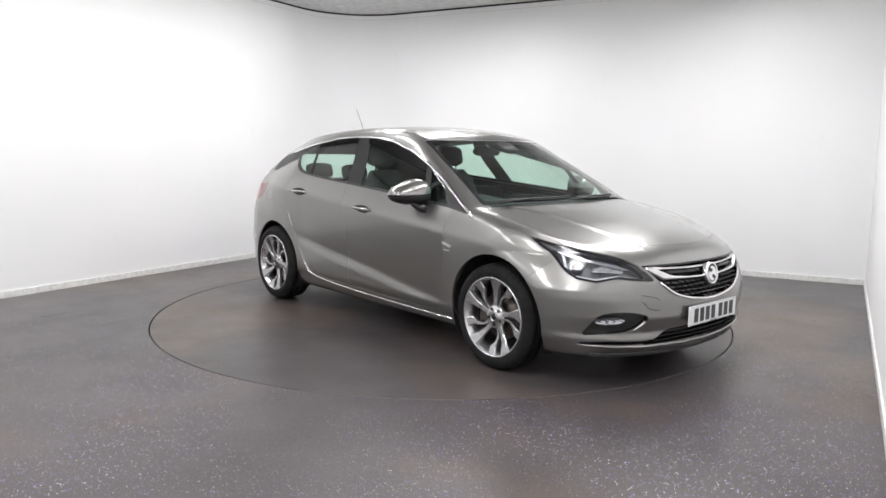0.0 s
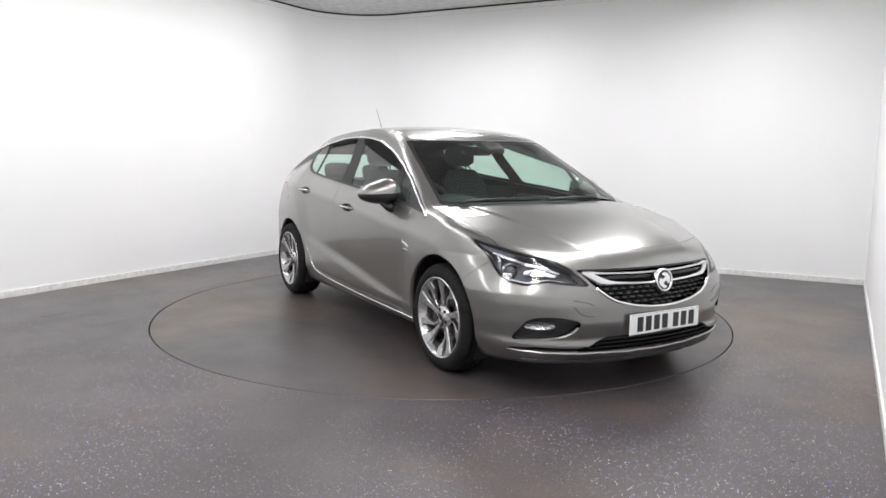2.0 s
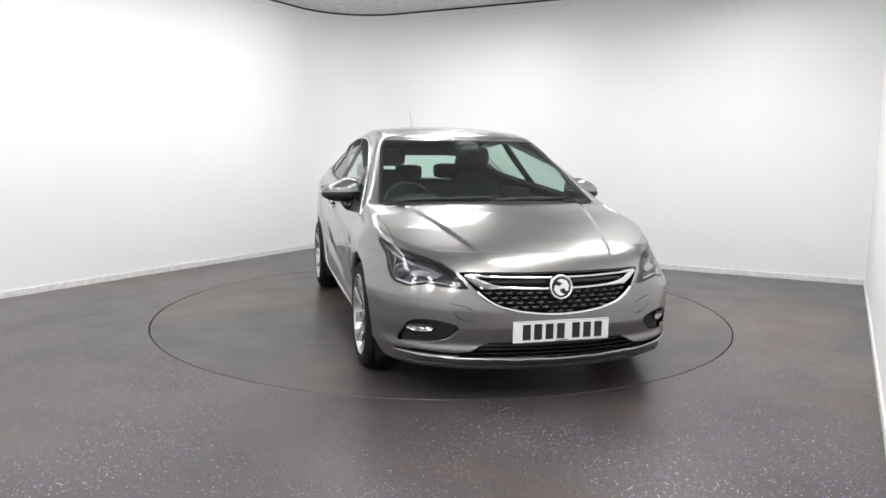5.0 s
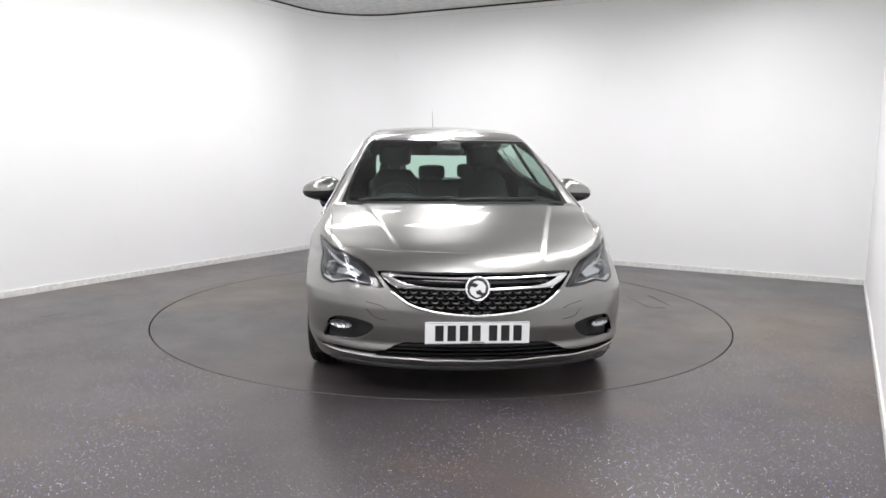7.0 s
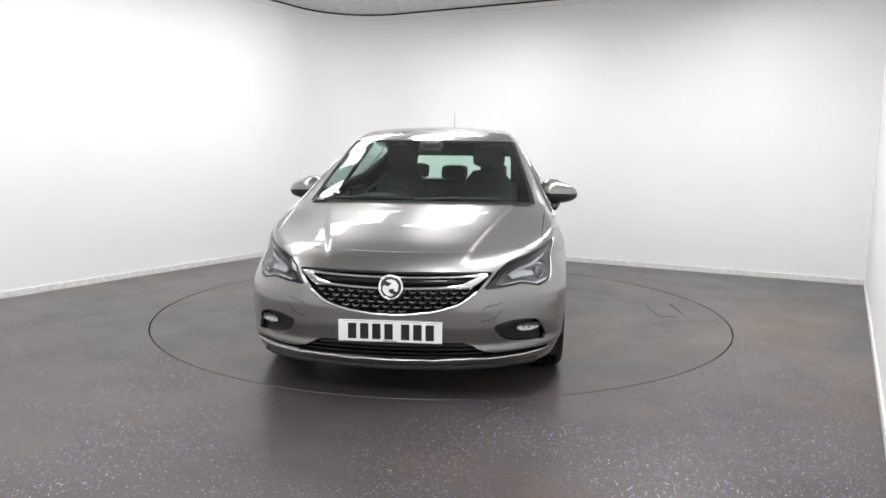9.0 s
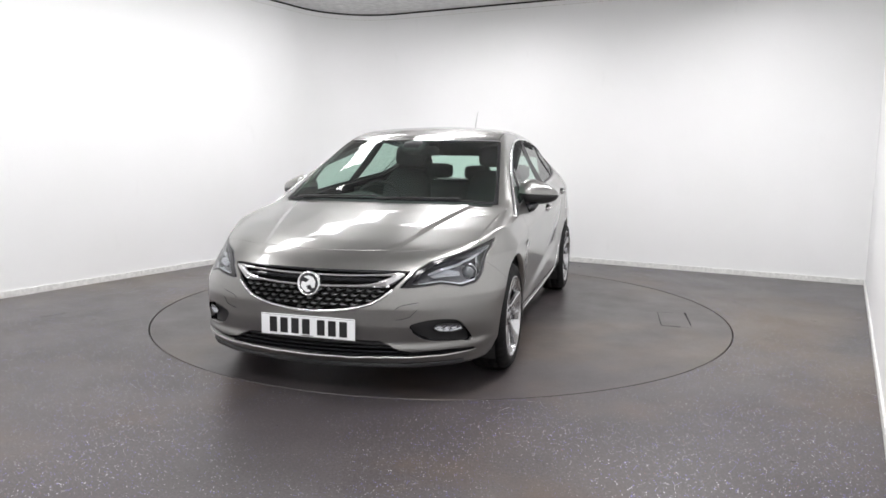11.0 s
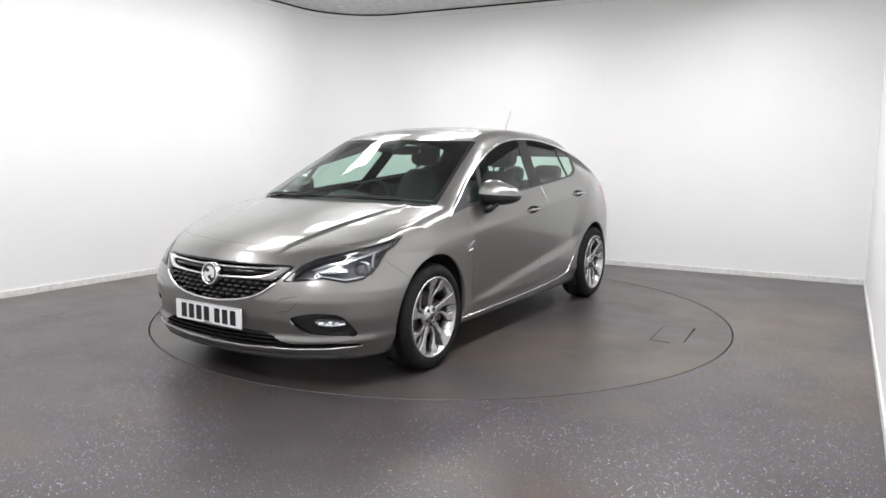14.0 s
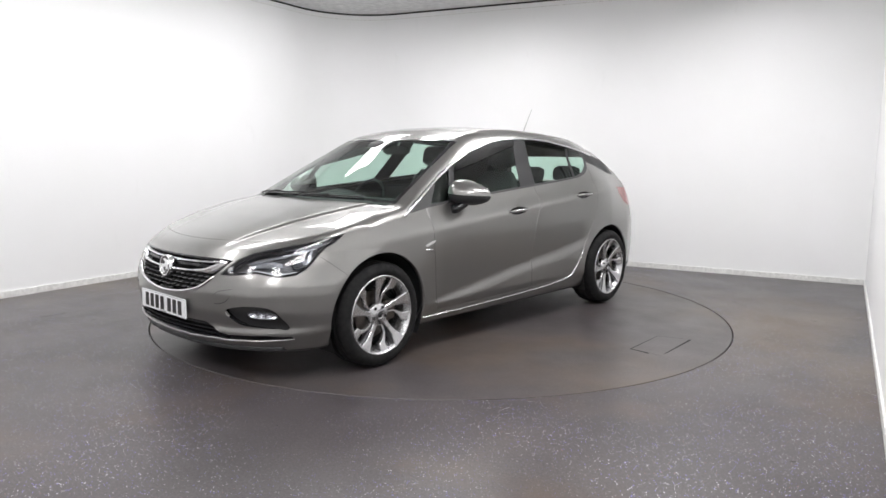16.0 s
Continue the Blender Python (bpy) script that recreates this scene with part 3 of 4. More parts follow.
def roof_field(p):
    return np.maximum.reduce([np.abs(p[:, 0]) - lin(p[:, 1], -0.4, 0.570, 0.3, 0.530, 1.2, 0.520, 1.7, 0.50), p[:, 1] - 1.45, -0.55 + 0.5 * p[:, 0] ** 2 - p[:, 1], 1.2 - p[:, 2]])


def handle_field(y0, z0):
    def field(p):
        u, v = p[:, 1] - y0, p[:, 2] - z0 - 0.04 * (p[:, 1] - y0)
        return np.maximum((np.abs(v) - 0.029 * np.clip(1 - (u / 0.122) ** 2, -1, 1)) * 0.9, SIDE(p))
    return field


car = new("car")
tagged(car, "grey metallic five-door hatchback parked on the turntable", "car")
net = Net()
net.take(arch_field)
underbody = net.take(lambda p: p[:, 2] - 0.192)
screen = net.take(screen_field, 0.0015)
rear_glass = net.take(rear_glass_field, 0.0015)
dlo = net.take(poly_field(DLO_OUT, 1, 2, SIDE))
quarter_trim = net.take(poly_field([(1.235, 1.25), (1.45, 1.258), (1.62, 1.225), (1.56, 1.10), (1.46, 1.115), (1.38, 1.145), (1.30, 1.180), (1.22, 1.205)], 1, 2, SIDE))
lamps = net.take(poly_field(HEADLAMP, 1, 2, lambda p: 0.36 - np.abs(p[:, 0])), 0.0018)
tails = net.take(poly_field(TAILLAMP, 1, 2, SIDE), 0.0015)
FRONT = lambda p: p[:, 1] + 1.5
grille = net.take(poly_field(GRILLE, 0, 2, FRONT))
intake = net.take(poly_field(INTAKE, 0, 2, FRONT))
fogs = net.take(poly_field(FOG, 0, 2, FRONT, 1))
cowl = net.take(cowl_field)
bonnet = net.take(bonnet_field, 0.0022)
grips = [net.take(handle_field(0.004, 0.868)), net.take(handle_field(0.892, 0.950))]
front_doors = net.take(poly_field(FRONT_DOOR, 1, 2, SIDE), 0.0020)
rear_doors = net.take(poly_field(REAR_DOOR, 1, 2, SIDE), 0.0020)
bumper = net.take(bumper_field, 0.0016)
wings = net.take(lambda p: np.maximum.reduce([p[:, 1] + 0.875, p[:, 2] - 0.955, 0.3 - np.abs(p[:, 0])]), 0.0)
roof = net.take(roof_field, 0.0025)
shell = net.left

panel("body_shell", net, shell, PAINT, car, 0.02)
panel("bonnet", net, bonnet, PAINT, car, 0.012)
panel("roof", net, roof, PAINT, car, 0.006)
front_bumper = panel("front_bumper", net, bumper, PAINT, car, 0.02)
panel("underbody", net, underbody, BLACK, car, 0.0, label="black plastic underbody")
# inner shell in black, which supplies the shade seen through the panel gaps
panel("lining", net, shell + bonnet + roof + bumper + wings + front_doors + rear_doors + tails + quarter_trim + grips[0] + grips[1], GAP, car, 0.0, -0.024, "inner panels coloured black for the shade in the panel gaps")
panel("scuttle", net, cowl, BLACK, car, 0.004, -0.012, "black plastic scuttle below the windscreen")


# windscreen with its printed black border
clear, border = net.cut(screen, lambda p: screen_field(p) + lin(p[:, 2], 0.97, 0.030, 1.03, 0.022, 1.3, 0.022, 1.37, 0.03))
windscreen = panel("windscreen", net, clear, GLASS, car, 0.0, label="green tinted windscreen")
panel("printed_border", net, border, GLOSSBLACK, windscreen, 0.0, 0.0, "black printed glass border")
panel("roof_strip", net, net.cut(border, lambda p: -0.522 + 0.5 * p[:, 0] ** 2 - p[:, 1])[0], CHROME, windscreen, 0.0, 0.003, "bright upper seal")
rear_window = panel("rear_window", net, rear_glass, GLASS, car, 0.0, label="green tinted rear window")

# side windows, pillars and trim
strip_in, chrome = net.cut(dlo, lambda p: -poly_field(DLO_IN, 1, 2, SIDE)(p))
chrome, strip_in = strip_in, chrome
belt_line = np.array(BELT[::-1] + [(1.30, 1.30)])


def seal_field(p):
    return p[:, 2] - np.interp(p[:, 1], belt_line[:, 0], belt_line[:, 1]) - 0.014 - 0.015 * smooth01((p[:, 1] - 0.9) / 0.25)


seals, panes = net.cut(strip_in, seal_field)
front_sail, panes = net.cut(panes, line_field(-0.86, 0.93, -0.66, 1.17))
quarter_f, panes = net.cut(panes, line_field(-0.683, 0.946, -0.555, 1.181))
post_f, panes = net.cut(panes, line_field(-0.640, 0.946, -0.500, 1.181))
pane_f, panes = net.cut(panes, line_field(0.127, 1.035, 0.280, 1.362))
pillar_b, panes = net.cut(panes, line_field(0.318, 1.043, 0.448, 1.375))
pane_r, panes = net.cut(panes, line_field(0.862, 1.084, 0.995, 1.341))
post_r, panes = net.cut(panes, line_field(0.893, 1.084, 1.024, 1.341))
edge_r, quarter_r = net.cut(panes, lambda p: -(np.maximum(p[:, 1] - lin(p[:, 2], 1.05, 1.02, 1.15, 1.105, 1.215, 1.205, 1.30, 1.18), -9)))
for s, word in ((1, "left"), (-1, "right")):
    pick = lambda faces: net.side(faces, s)
    panel("window_frame", net, pick(chrome), FOIL, car, 0.003, 0.001, "black upper window frame")
    top_line = [CHROME_TOP[0]] + [tuple(np.array(a) * (1 - u) + np.array(b) * u) for a, b in zip(CHROME_TOP, CHROME_TOP[1:]) for u in (0.34, 0.67, 1.0)]
    part("window_chrome", bar([on_side(y + 0.004, z - 0.006, s, 0.004) for y, z in top_line], 0.0095, 8), CHROME, car, "bright chrome strip over the side windows")
    panel("window_seal", net, pick(seals), BLACK, car, 0.003, 0.002, "black rubber window seal")
    panel("pillar_trim", net, pick(pillar_b), FOIL, car, 0.003, 0.002, "gloss black door pillar")
    panel("corner_trim", net, pick(front_sail), BLACK, car, 0.003, 0.001, "black corner trim")
    panel("window_post", net, pick(post_f), FOIL, car, 0.003, 0.002, "black window post")
    panel("window_post", net, pick(post_r), FOIL, car, 0.003, 0.002, "black window post")
    panel("window_seal", net, pick(edge_r), BLACK, car, 0.003, 0.002, "black rubber window seal")
    panel("quarter_trim", net, pick(quarter_trim), FOIL, car, 0.003, 0.0, "gloss black quarter trim")
    panel("quarter_window", net, pick(quarter_f), GLASS, car, 0.0, -0.002, "small tinted front quarter window")
    panel("quarter_window", net, pick(quarter_r), GLASS, car, 0.0, -0.002, "small tinted rear quarter window")
    door_f = panel("front_door", net, pick(front_doors), PAINT, car, 0.012)
    door_r = panel("rear_door", net, pick(rear_doors), PAINT, car, 0.012)
    panel("front_wing", net, pick(wings), PAINT, car, 0.03)
    panel("window_pane", net, pick(pane_f), GLASS, door_f, 0.0, -0.002, "green tinted glass")
    panel("window_pane", net, pick(pane_r), GLASS, door_r, 0.0, -0.002, "green tinted glass")
    # smoked wind deflectors over the door glass
    visor, _ = net.cut(pick(pane_f), lambda p: -(p[:, 2] - lin(p[:, 1], -0.60, 1.120, -0.50, 1.152, 0.30, 1.338)))
    panel("wind_deflector", net, visor, DARKGLASS, door_f, 0.003, 0.014, "smoked acrylic wind deflector")
    visor, _ = net.cut(pick(pane_r), lambda p: -(p[:, 2] - lin(p[:, 1], 0.40, 1.355, 1.02, 1.308)))
    panel("wind_deflector", net, visor, DARKGLASS, door_r, 0.003, 0.014, "smoked acrylic wind deflector")
    # door handles in their cups
    for cup, door, y0, z0 in ((grips[0], door_f, 0.004, 0.868), (grips[1], door_r, 0.892, 0.950)):
        panel("handle_cup", net, pick(cup), GLOSSBLACK, door, 0.0, -0.016, "dark recessed handle cup")
        ys = np.linspace(-0.118, 0.112, 13)
        pts = [on_side(y0 + u, z0 + 0.04 * u + 0.001, s, 0.004 + 0.014 * (1 - (u / 0.12) ** 2)) for u in ys]
        rad = [0.0125 * (0.45 + 0.55 * (1 - (u / 0.125) ** 2) ** 0.5) for u in ys]
        handle = part("handle", bar(pts, rad, 10, 0.9), PAINT, door)
        part("handle_strip", bar([q + Vector((0.011 * s, 0, 0.003)) for q in pts[2:-1]], 0.0035, 6), CHROME, door, "chrome handle strip")
    # bright strip along the sill; its thin rising tail draws the rear door edge's highlight
    zs = [(-0.93, 0.226), (-0.6, 0.229), (-0.3, 0.234), (0.0, 0.241), (0.3, 0.251), (0.55, 0.264), (0.70, 0.279), (0.78, 0.305), (0.85, 0.365), (0.90, 0.43), (0.96, 0.52)]
    part("sill_strip_and_glint", bar([on_side(y, z, s, 0.002) for y, z in zs], [0.0042] * 8 + [0.003, 0.002, 0.001], 8), CHROME, car, "thin chrome strip along the sill, its tail a drawn door edge highlight")
    # tail lamp
    panel("tail_lamp", net, pick(tails), RED, car, 0.01, label="red tail lamp")
    # wing badge: bright dart and a small unreadable script
    me_pts = [(-0.985, 0.703), (-0.960, 0.690), (-0.885, 0.712), (-0.880, 0.729), (-0.915, 0.722)]
    bm = bmesh.new()
    fr = [bm.verts.new(on_side(y, z, s, 0.006)) for y, z in me_pts]
    bk = [bm.verts.new(on_side(y, z, s, -0.002)) for y, z in me_pts]
    bm.faces.new(fr)
    for i in range(len(fr)):
        bm.faces.new((fr[i], fr[(i + 1) % len(fr)], bk[(i + 1) % len(fr)], bk[i]))
    bmesh.ops.recalc_face_normals(bm, faces=bm.faces)
    part("wing_badge", bm, CHROME, car, "chrome dart badge on the wing", False)
    for k in range(3):
        part("script_bar", bar([on_side(-0.900 - 0.022 * k, 0.672, s, 0.002), on_side(-0.914 - 0.022 * k, 0.670, s, 0.002)], 0.005, 6), CHROME, car, "tiny bright unreadable badge mark")


# ---- headlamps ----
def headlamp(s):
    thing_faces = net.side(lamps, s)
    rim, clear = net.cut(thing_faces, lambda p: -poly_field(HEADLAMP, 1, 2)(p) - 0.011)
    lamp = panel("headlamp", net, clear, LENS, car, 0.0, label="clear headlamp with dark housing and bright light guide")
    panel("lamp_border", net, rim, GLOSSBLACK, lamp, 0.004, 0.0, "black lamp border")
    panel("housing", net, thing_faces, DARKHOUSE, lamp, 0.0, -0.055, "dark grey lamp housing")
    wall = panel("housing_wall", net, thing_faces, DARKHOUSE, lamp, 0.06, -0.004, "black housing wall")
    bm = bmesh.new()
    bm.from_mesh(wall.data)
    keep = len(thing_faces)
    bm.faces.ensure_lookup_table()
    bmesh.ops.delete(bm, geom=list(bm.faces)[:keep], context="FACES")
    bm.to_mesh(wall.data)
    bm.free()

    def strip(name, pts, width, depth, mat, label, parent=lamp):
        """A flat band inside the lamp along (y, z) points."""
        bm = bmesh.new()
        rows = []
        for i, (y, z) in enumerate(pts):
            a, b = np.array(pts[max(i - 1, 0)]), np.array(pts[min(i + 1, len(pts) - 1)])
            t = (b - a) / np.linalg.norm(b - a)
            n = np.array([-t[1], t[0]]) * (width[i] if isinstance(width, list) else width) / 2
            rows.append([bm.verts.new(on_side(y + n[0], z + n[1], s, -depth)), bm.verts.new(on_side(y - n[0], z - n[1], s, -depth)),
                         bm.verts.new(on_side(y - n[0], z - n[1], s, -depth - 0.014)), bm.verts.new(on_side(y + n[0], z + n[1], s, -depth - 0.014))])
        for a, b in zip(rows, rows[1:]):
            for k in range(4):
                bm.faces.new((a[k], a[(k + 1) % 4], b[(k + 1) % 4], b[k]))
        bm.faces.new(rows[0])
        bm.faces.new(rows[-1][::-1])
        bmesh.ops.recalc_face_normals(bm, faces=bm.faces)
        return part(name, bm, mat, parent, label, False)

    low = [(-1.615, 0.758), (-1.665, 0.727), (-1.715, 0.688), (-1.765, 0.648), (-1.812, 0.624), (-1.865, 0.620), (-1.945, 0.610), (-2.02, 0.630), (-2.09, 0.618)]
    strip("light_guide", low, [0.012, 0.020, 0.024, 0.024, 0.020, 0.013, 0.011, 0.009, 0.006], 0.012, GUIDE, "white daytime light guide")
    strip("upper_blade", [(-1.72, 0.748), (-1.80, 0.727), (-1.90, 0.705), (-1.98, 0.688), (-2.04, 0.664)], [0.008, 0.012, 0.012, 0.010, 0.006], 0.014, LAMPSILVER, "bright upper blade")
    strip("side_reflector", [(-1.742, 0.742), (-1.765, 0.715), (-1.782, 0.683), (-1.800, 0.655)], [0.008, 0.012, 0.013, 0.010], 0.026, LAMPSILVER, "bright side reflector")
    strip("reflector_bowl", [(-2.035, 0.655), (-1.995, 0.668), (-1.945, 0.672), (-1.910, 0.664)], [0.012, 0.030, 0.034, 0.020], 0.024, LAMPSILVER, "bright reflector bowl")
    strip("brow", [(-1.60, 0.790), (-1.70, 0.765), (-1.80, 0.750), (-1.88, 0.738)], [0.008, 0.022, 0.024, 0.012], 0.010, DARKHOUSE, "grey brow")
    # projector
    c = on_side(-1.835, 0.672, s, -0.05)
    out = (on_side(-1.835, 0.672, s, 0.0) - c).normalized()
    aim = Vector((0.30 * s, -1, 0)).normalized()
    turn = aim.to_track_quat("X", "Z").to_matrix().to_4x4()
    bm = lathe([(0.040 * cos(a), 0.038 * sin(a)) for a in np.linspace(0.03, 1.57, 9)], 28)
    bmesh.ops.transform(bm, matrix=Matrix.Translation(c) @ turn, verts=bm.verts)
    part("projector_lens", bm, PROJECTOR, lamp, "dark glass projector lens")
    bm = lathe([(0.0, 0.038), (0.012, 0.041), (0.012, 0.047), (-0.02, 0.049)], 28)
    bmesh.ops.transform(bm, matrix=Matrix.Translation(c) @ turn, verts=bm.verts)
    part("projector_ring", bm, LAMPSILVER, lamp, "bright ring")


LAMPSILVER = material("smoked_lamp_silver", (0.42, 0.43, 0.46), 0.22, 0.95)
DARKHOUSE = textured("dark_grey_lamp_plastic", (0.10, 0.10, 0.112), 0.35, 120, 0.05)
GUIDE = material("frosted_white_guide", (0.62, 0.64, 0.68), 0.25, 0.0, Coat_Weight=0.6)
PROJECTOR = material("projector_glass", (0.05, 0.055, 0.065), 0.04, 0.3, Coat_Weight=1.0)
headlamp(1)
headlamp(-1)

# ---- upper grille ----
# near-black sheet behind the opening paints in the grille's inner shade
panel("grille_shade", net, grille, GAP, car, 0.0, -0.055, "black sheet standing in for the shade behind the grille")
upper_grille = panel("upper_grille", net, grille, GLOSSBLACK, car, 0.05, -0.001, "black honeycomb grille with chrome wings")
bm = bmesh.new()
bm.from_mesh(upper_grille.data)
bm.faces.ensure_lookup_table()
bmesh.ops.delete(bm, geom=list(bm.faces)[:len(grille)], context="FACES")
bm.to_mesh(upper_grille.data)
bm.free()


def flat_bar(name, pts, heights, depth_out, depth_in, mat, parent, label=""):
    """A bar of given heights across the front along (x, z) points."""
    bm = bmesh.new()
    rows = []
    for (x, z), h in zip(pts, heights):
        o, i = on_front(x, z, 0), Vector((0, 1, 0))
        y = o.y
        rows.append([bm.verts.new((x, y - depth_out + 0.004, z + h / 2)), bm.verts.new((x, y - depth_out, z + h * 0.25)), bm.verts.new((x, y - depth_out, z - h * 0.25)),
                     bm.verts.new((x, y - depth_out + 0.004, z - h / 2)), bm.verts.new((x, y + depth_in, z - h / 2)), bm.verts.new((x, y + depth_in, z + h / 2))])
    for a, b in zip(rows, rows[1:]):
        for k in range(6):
            bm.faces.new((a[k], a[(k + 1) % 6], b[(k + 1) % 6], b[k]))
    bm.faces.new(rows[0])
    bm.faces.new(rows[-1][::-1])
    bmesh.ops.recalc_face_normals(bm, faces=bm.faces)
    return part(name, bm, mat, parent, label, False)


def grille_low(x):
    return float(np.interp(abs(x), [0, 0.10, 0.20, 0.27, 0.34, 0.39, 0.432], [0.476, 0.480, 0.492, 0.507, 0.530, 0.562, 0.598]))


for s in (1, -1):
    xs = np.linspace(0.03, 0.47, 12)
    flat_bar("chrome_wing", [(s * x, 0.653 + 0.010 * (x / 0.45) ** 2) for x in xs], [0.011] * 9 + [0.013, 0.018, 0.012], 0.004, 0.02, CHROME, upper_grille, "chrome upper wing bar")
    flat_bar("chrome_wing", [(s * x, z) for x, z in zip(np.linspace(0.03, 0.475, 12), [0.601, 0.601, 0.602, 0.603, 0.604, 0.606, 0.608, 0.610, 0.614, 0.622, 0.643, 0.663])],
             [0.012] * 6 + [0.014, 0.017, 0.026, 0.044, 0.038, 0.012], 0.005, 0.02, CHROME, upper_grille, "chrome lower wing bar")
    flat_bar("wing_insert", [(s * x, 0.630 + 0.004 * (x / 0.4)) for x in np.linspace(0.05, 0.385, 7)], [0.020] * 6 + [0.012], -0.012, 0.03, GLOSSBLACK, upper_grille, "black insert")
flat_bar("grille_cap", [(x, 0.673) for x in np.linspace(-0.47, 0.47, 15)], [0.014] * 15, -0.006, 0.04, GLOSSBLACK, upper_grille, "black upper grille edge")
lip = [(x, grille_low(x) - 0.003) for x in np.linspace(-0.43, 0.43, 37)]
part("grille_edge", bar([on_front(x, z, 0.001) for x, z in lip], 0.0085, 8), CHROME, upper_grille, "satin chrome lower grille edge")

# honeycomb ribs with small bright fins
rows_z = np.arange(0.488, 0.592, 0.0235)
fin_mesh = None
for r, z in enumerate(rows_z):
    rib = [(x, z - 0.009) for x in np.linspace(-0.44, 0.44, 33) if z - 0.012 > grille_low(x)]
    if len(rib) > 2:
        flat_bar("grille_rib", rib, [0.005] * 33, -0.030, 0.05, GLOSSBLACK, upper_grille)
    for k in range(-9, 10):
        x = (k + (0.5 if r % 2 else 0)) * 0.052
        if abs(x) > 0.415 or z - 0.006 < grille_low(abs(x) + 0.016) or (abs(x) < 0.05 and z > 0.56):
            continue
        c = on_front(x, z, 0)
        dy = 0.30 * ((abs(x) + 0.018) ** 2 - x * x)
        w = 0.019
        n = 7
        bm = bmesh.new()
        cols = []
        for i in range(n):
            u = -1 + 2 * i / (n - 1)
            px, pz = x + u * w, z - 0.0055 * (1 - u * u) + 0.003
            y = on_front(px, pz, 0).y + 0.006 + 0.010 * u * u
            t = 0.0045 * (1 - 0.75 * u * u)
            cols.append([bm.verts.new((px, y, pz + t)), bm.verts.new((px, y - 0.003, pz)), bm.verts.new((px, y, pz - t)), bm.verts.new((px, y + 0.03, pz))])
        for a, b in zip(cols, cols[1:]):
            for q in range(4):
                bm.faces.new((a[q], a[(q + 1) % 4], b[(q + 1) % 4], b[q]))
        bm.faces.new(cols[0])
        bm.faces.new(cols[-1][::-1])
        bmesh.ops.recalc_face_normals(bm, faces=bm.faces)
        part("grille_fin", bm, FIN, upper_grille, "", False)

# round emblem with a plain raised shape
badge_at = on_front(0, 0.613, 0.0) + Vector((0, -0.012, 0))
tilt = Matrix.Rotation(radians(-8), 4, "X")
EMB = Matrix.Translation(badge_at) @ tilt @ Matrix.Rotation(radians(-90), 4, "Z")
bm = lathe([(-0.02, 0.062), (0.004, 0.0635), (0.010, 0.060), (0.011, 0.055), (0.006, 0.051), (0.004, 0.050)], 48)
bmesh.ops.transform(bm, matrix=EMB, verts=bm.verts)
emblem = part("emblem", bm, CHROME, car, "round chrome emblem with a plain raised shape")
bm = lathe([(0.0055, 0.0001), (0.0055, 0.051)], 48)
bmesh.ops.transform(bm, matrix=EMB, verts=bm.verts)
part("emblem_disc", bm, GLOSSBLACK, emblem, "dark emblem ground")
shape = [(-0.040, 0.012), (-0.026, 0.034), (0.0, 0.042), (0.026, 0.034), (0.010, 0.026), (-0.006, 0.020), (0.012, 0.006), (0.034, 0.012), (0.042, -0.010), (0.030, -0.030),
         (0.006, -0.044), (-0.018, -0.036), (0.004, -0.026), (0.010, -0.012), (-0.012, -0.004), (-0.022, -0.020), (-0.036, -0.018)]
bm = bmesh.new()
f0 = [bm.verts.new((0.010, -a, c)) for a, c in shape]
f1 = [bm.verts.new((0.004, -a * 1.05, c * 1.05)) for a, c in shape]
bm.faces.new(f0)
for i in range(len(f0)):
    bm.faces.new((f0[i], f0[(i + 1) % len(f0)], f1[(i + 1) % len(f0)], f1[i]))
bmesh.ops.recalc_face_normals(bm, faces=bm.faces)
bmesh.ops.transform(bm, matrix=EMB, verts=bm.verts)
part("emblem_shape", bm, CHROME, emblem, "", False)

# ---- lower intake, lip and fog lamps ----
lower_grille = panel("lower_grille", net, intake, BLACK, car, 0.0, -0.045, "black lower air intake with slats")
wall = panel("intake_wall", net, intake, BLACK, lower_grille, 0.045, -0.001)
bm = bmesh.new()
bm.from_mesh(wall.data)
bm.faces.ensure_lookup_table()
bmesh.ops.delete(bm, geom=list(bm.faces)[:len(intake)], context="FACES")
bm.to_mesh(wall.data)
bm.free()
for z, w in ((0.318, 0.38), (0.296, 0.42), (0.274, 0.46), (0.254, 0.50)):
    flat_bar("slat", [(x, z) for x in np.linspace(-w, w, 15)], [0.008] * 15, -0.010, 0.05, GLOSSBLACK if z < 0.30 else BLACK, lower_grille)
lip_line = [(x, float(np.interp(abs(x), [0, 0.23, 0.5, 0.68, 0.80], [0.232, 0.235, 0.243, 0.250, 0.257]))) for x in np.linspace(-0.80, 0.80, 41)]
part("chrome_lip", bar([on_front(x, z, 0.002) for x, z in lip_line], [0.002, 0.0035] + [0.0050] * 37 + [0.0035, 0.002], 8), SATIN, car, "bright chrome strip along the bumper")
flat_bar("splitter", [(x, 0.186 + 0.02 * abs(x)) for x in np.linspace(-0.74, 0.74, 27)], [0.022] * 27, 0.014, 0.05, BLACK, car, "dark plastic front splitter")
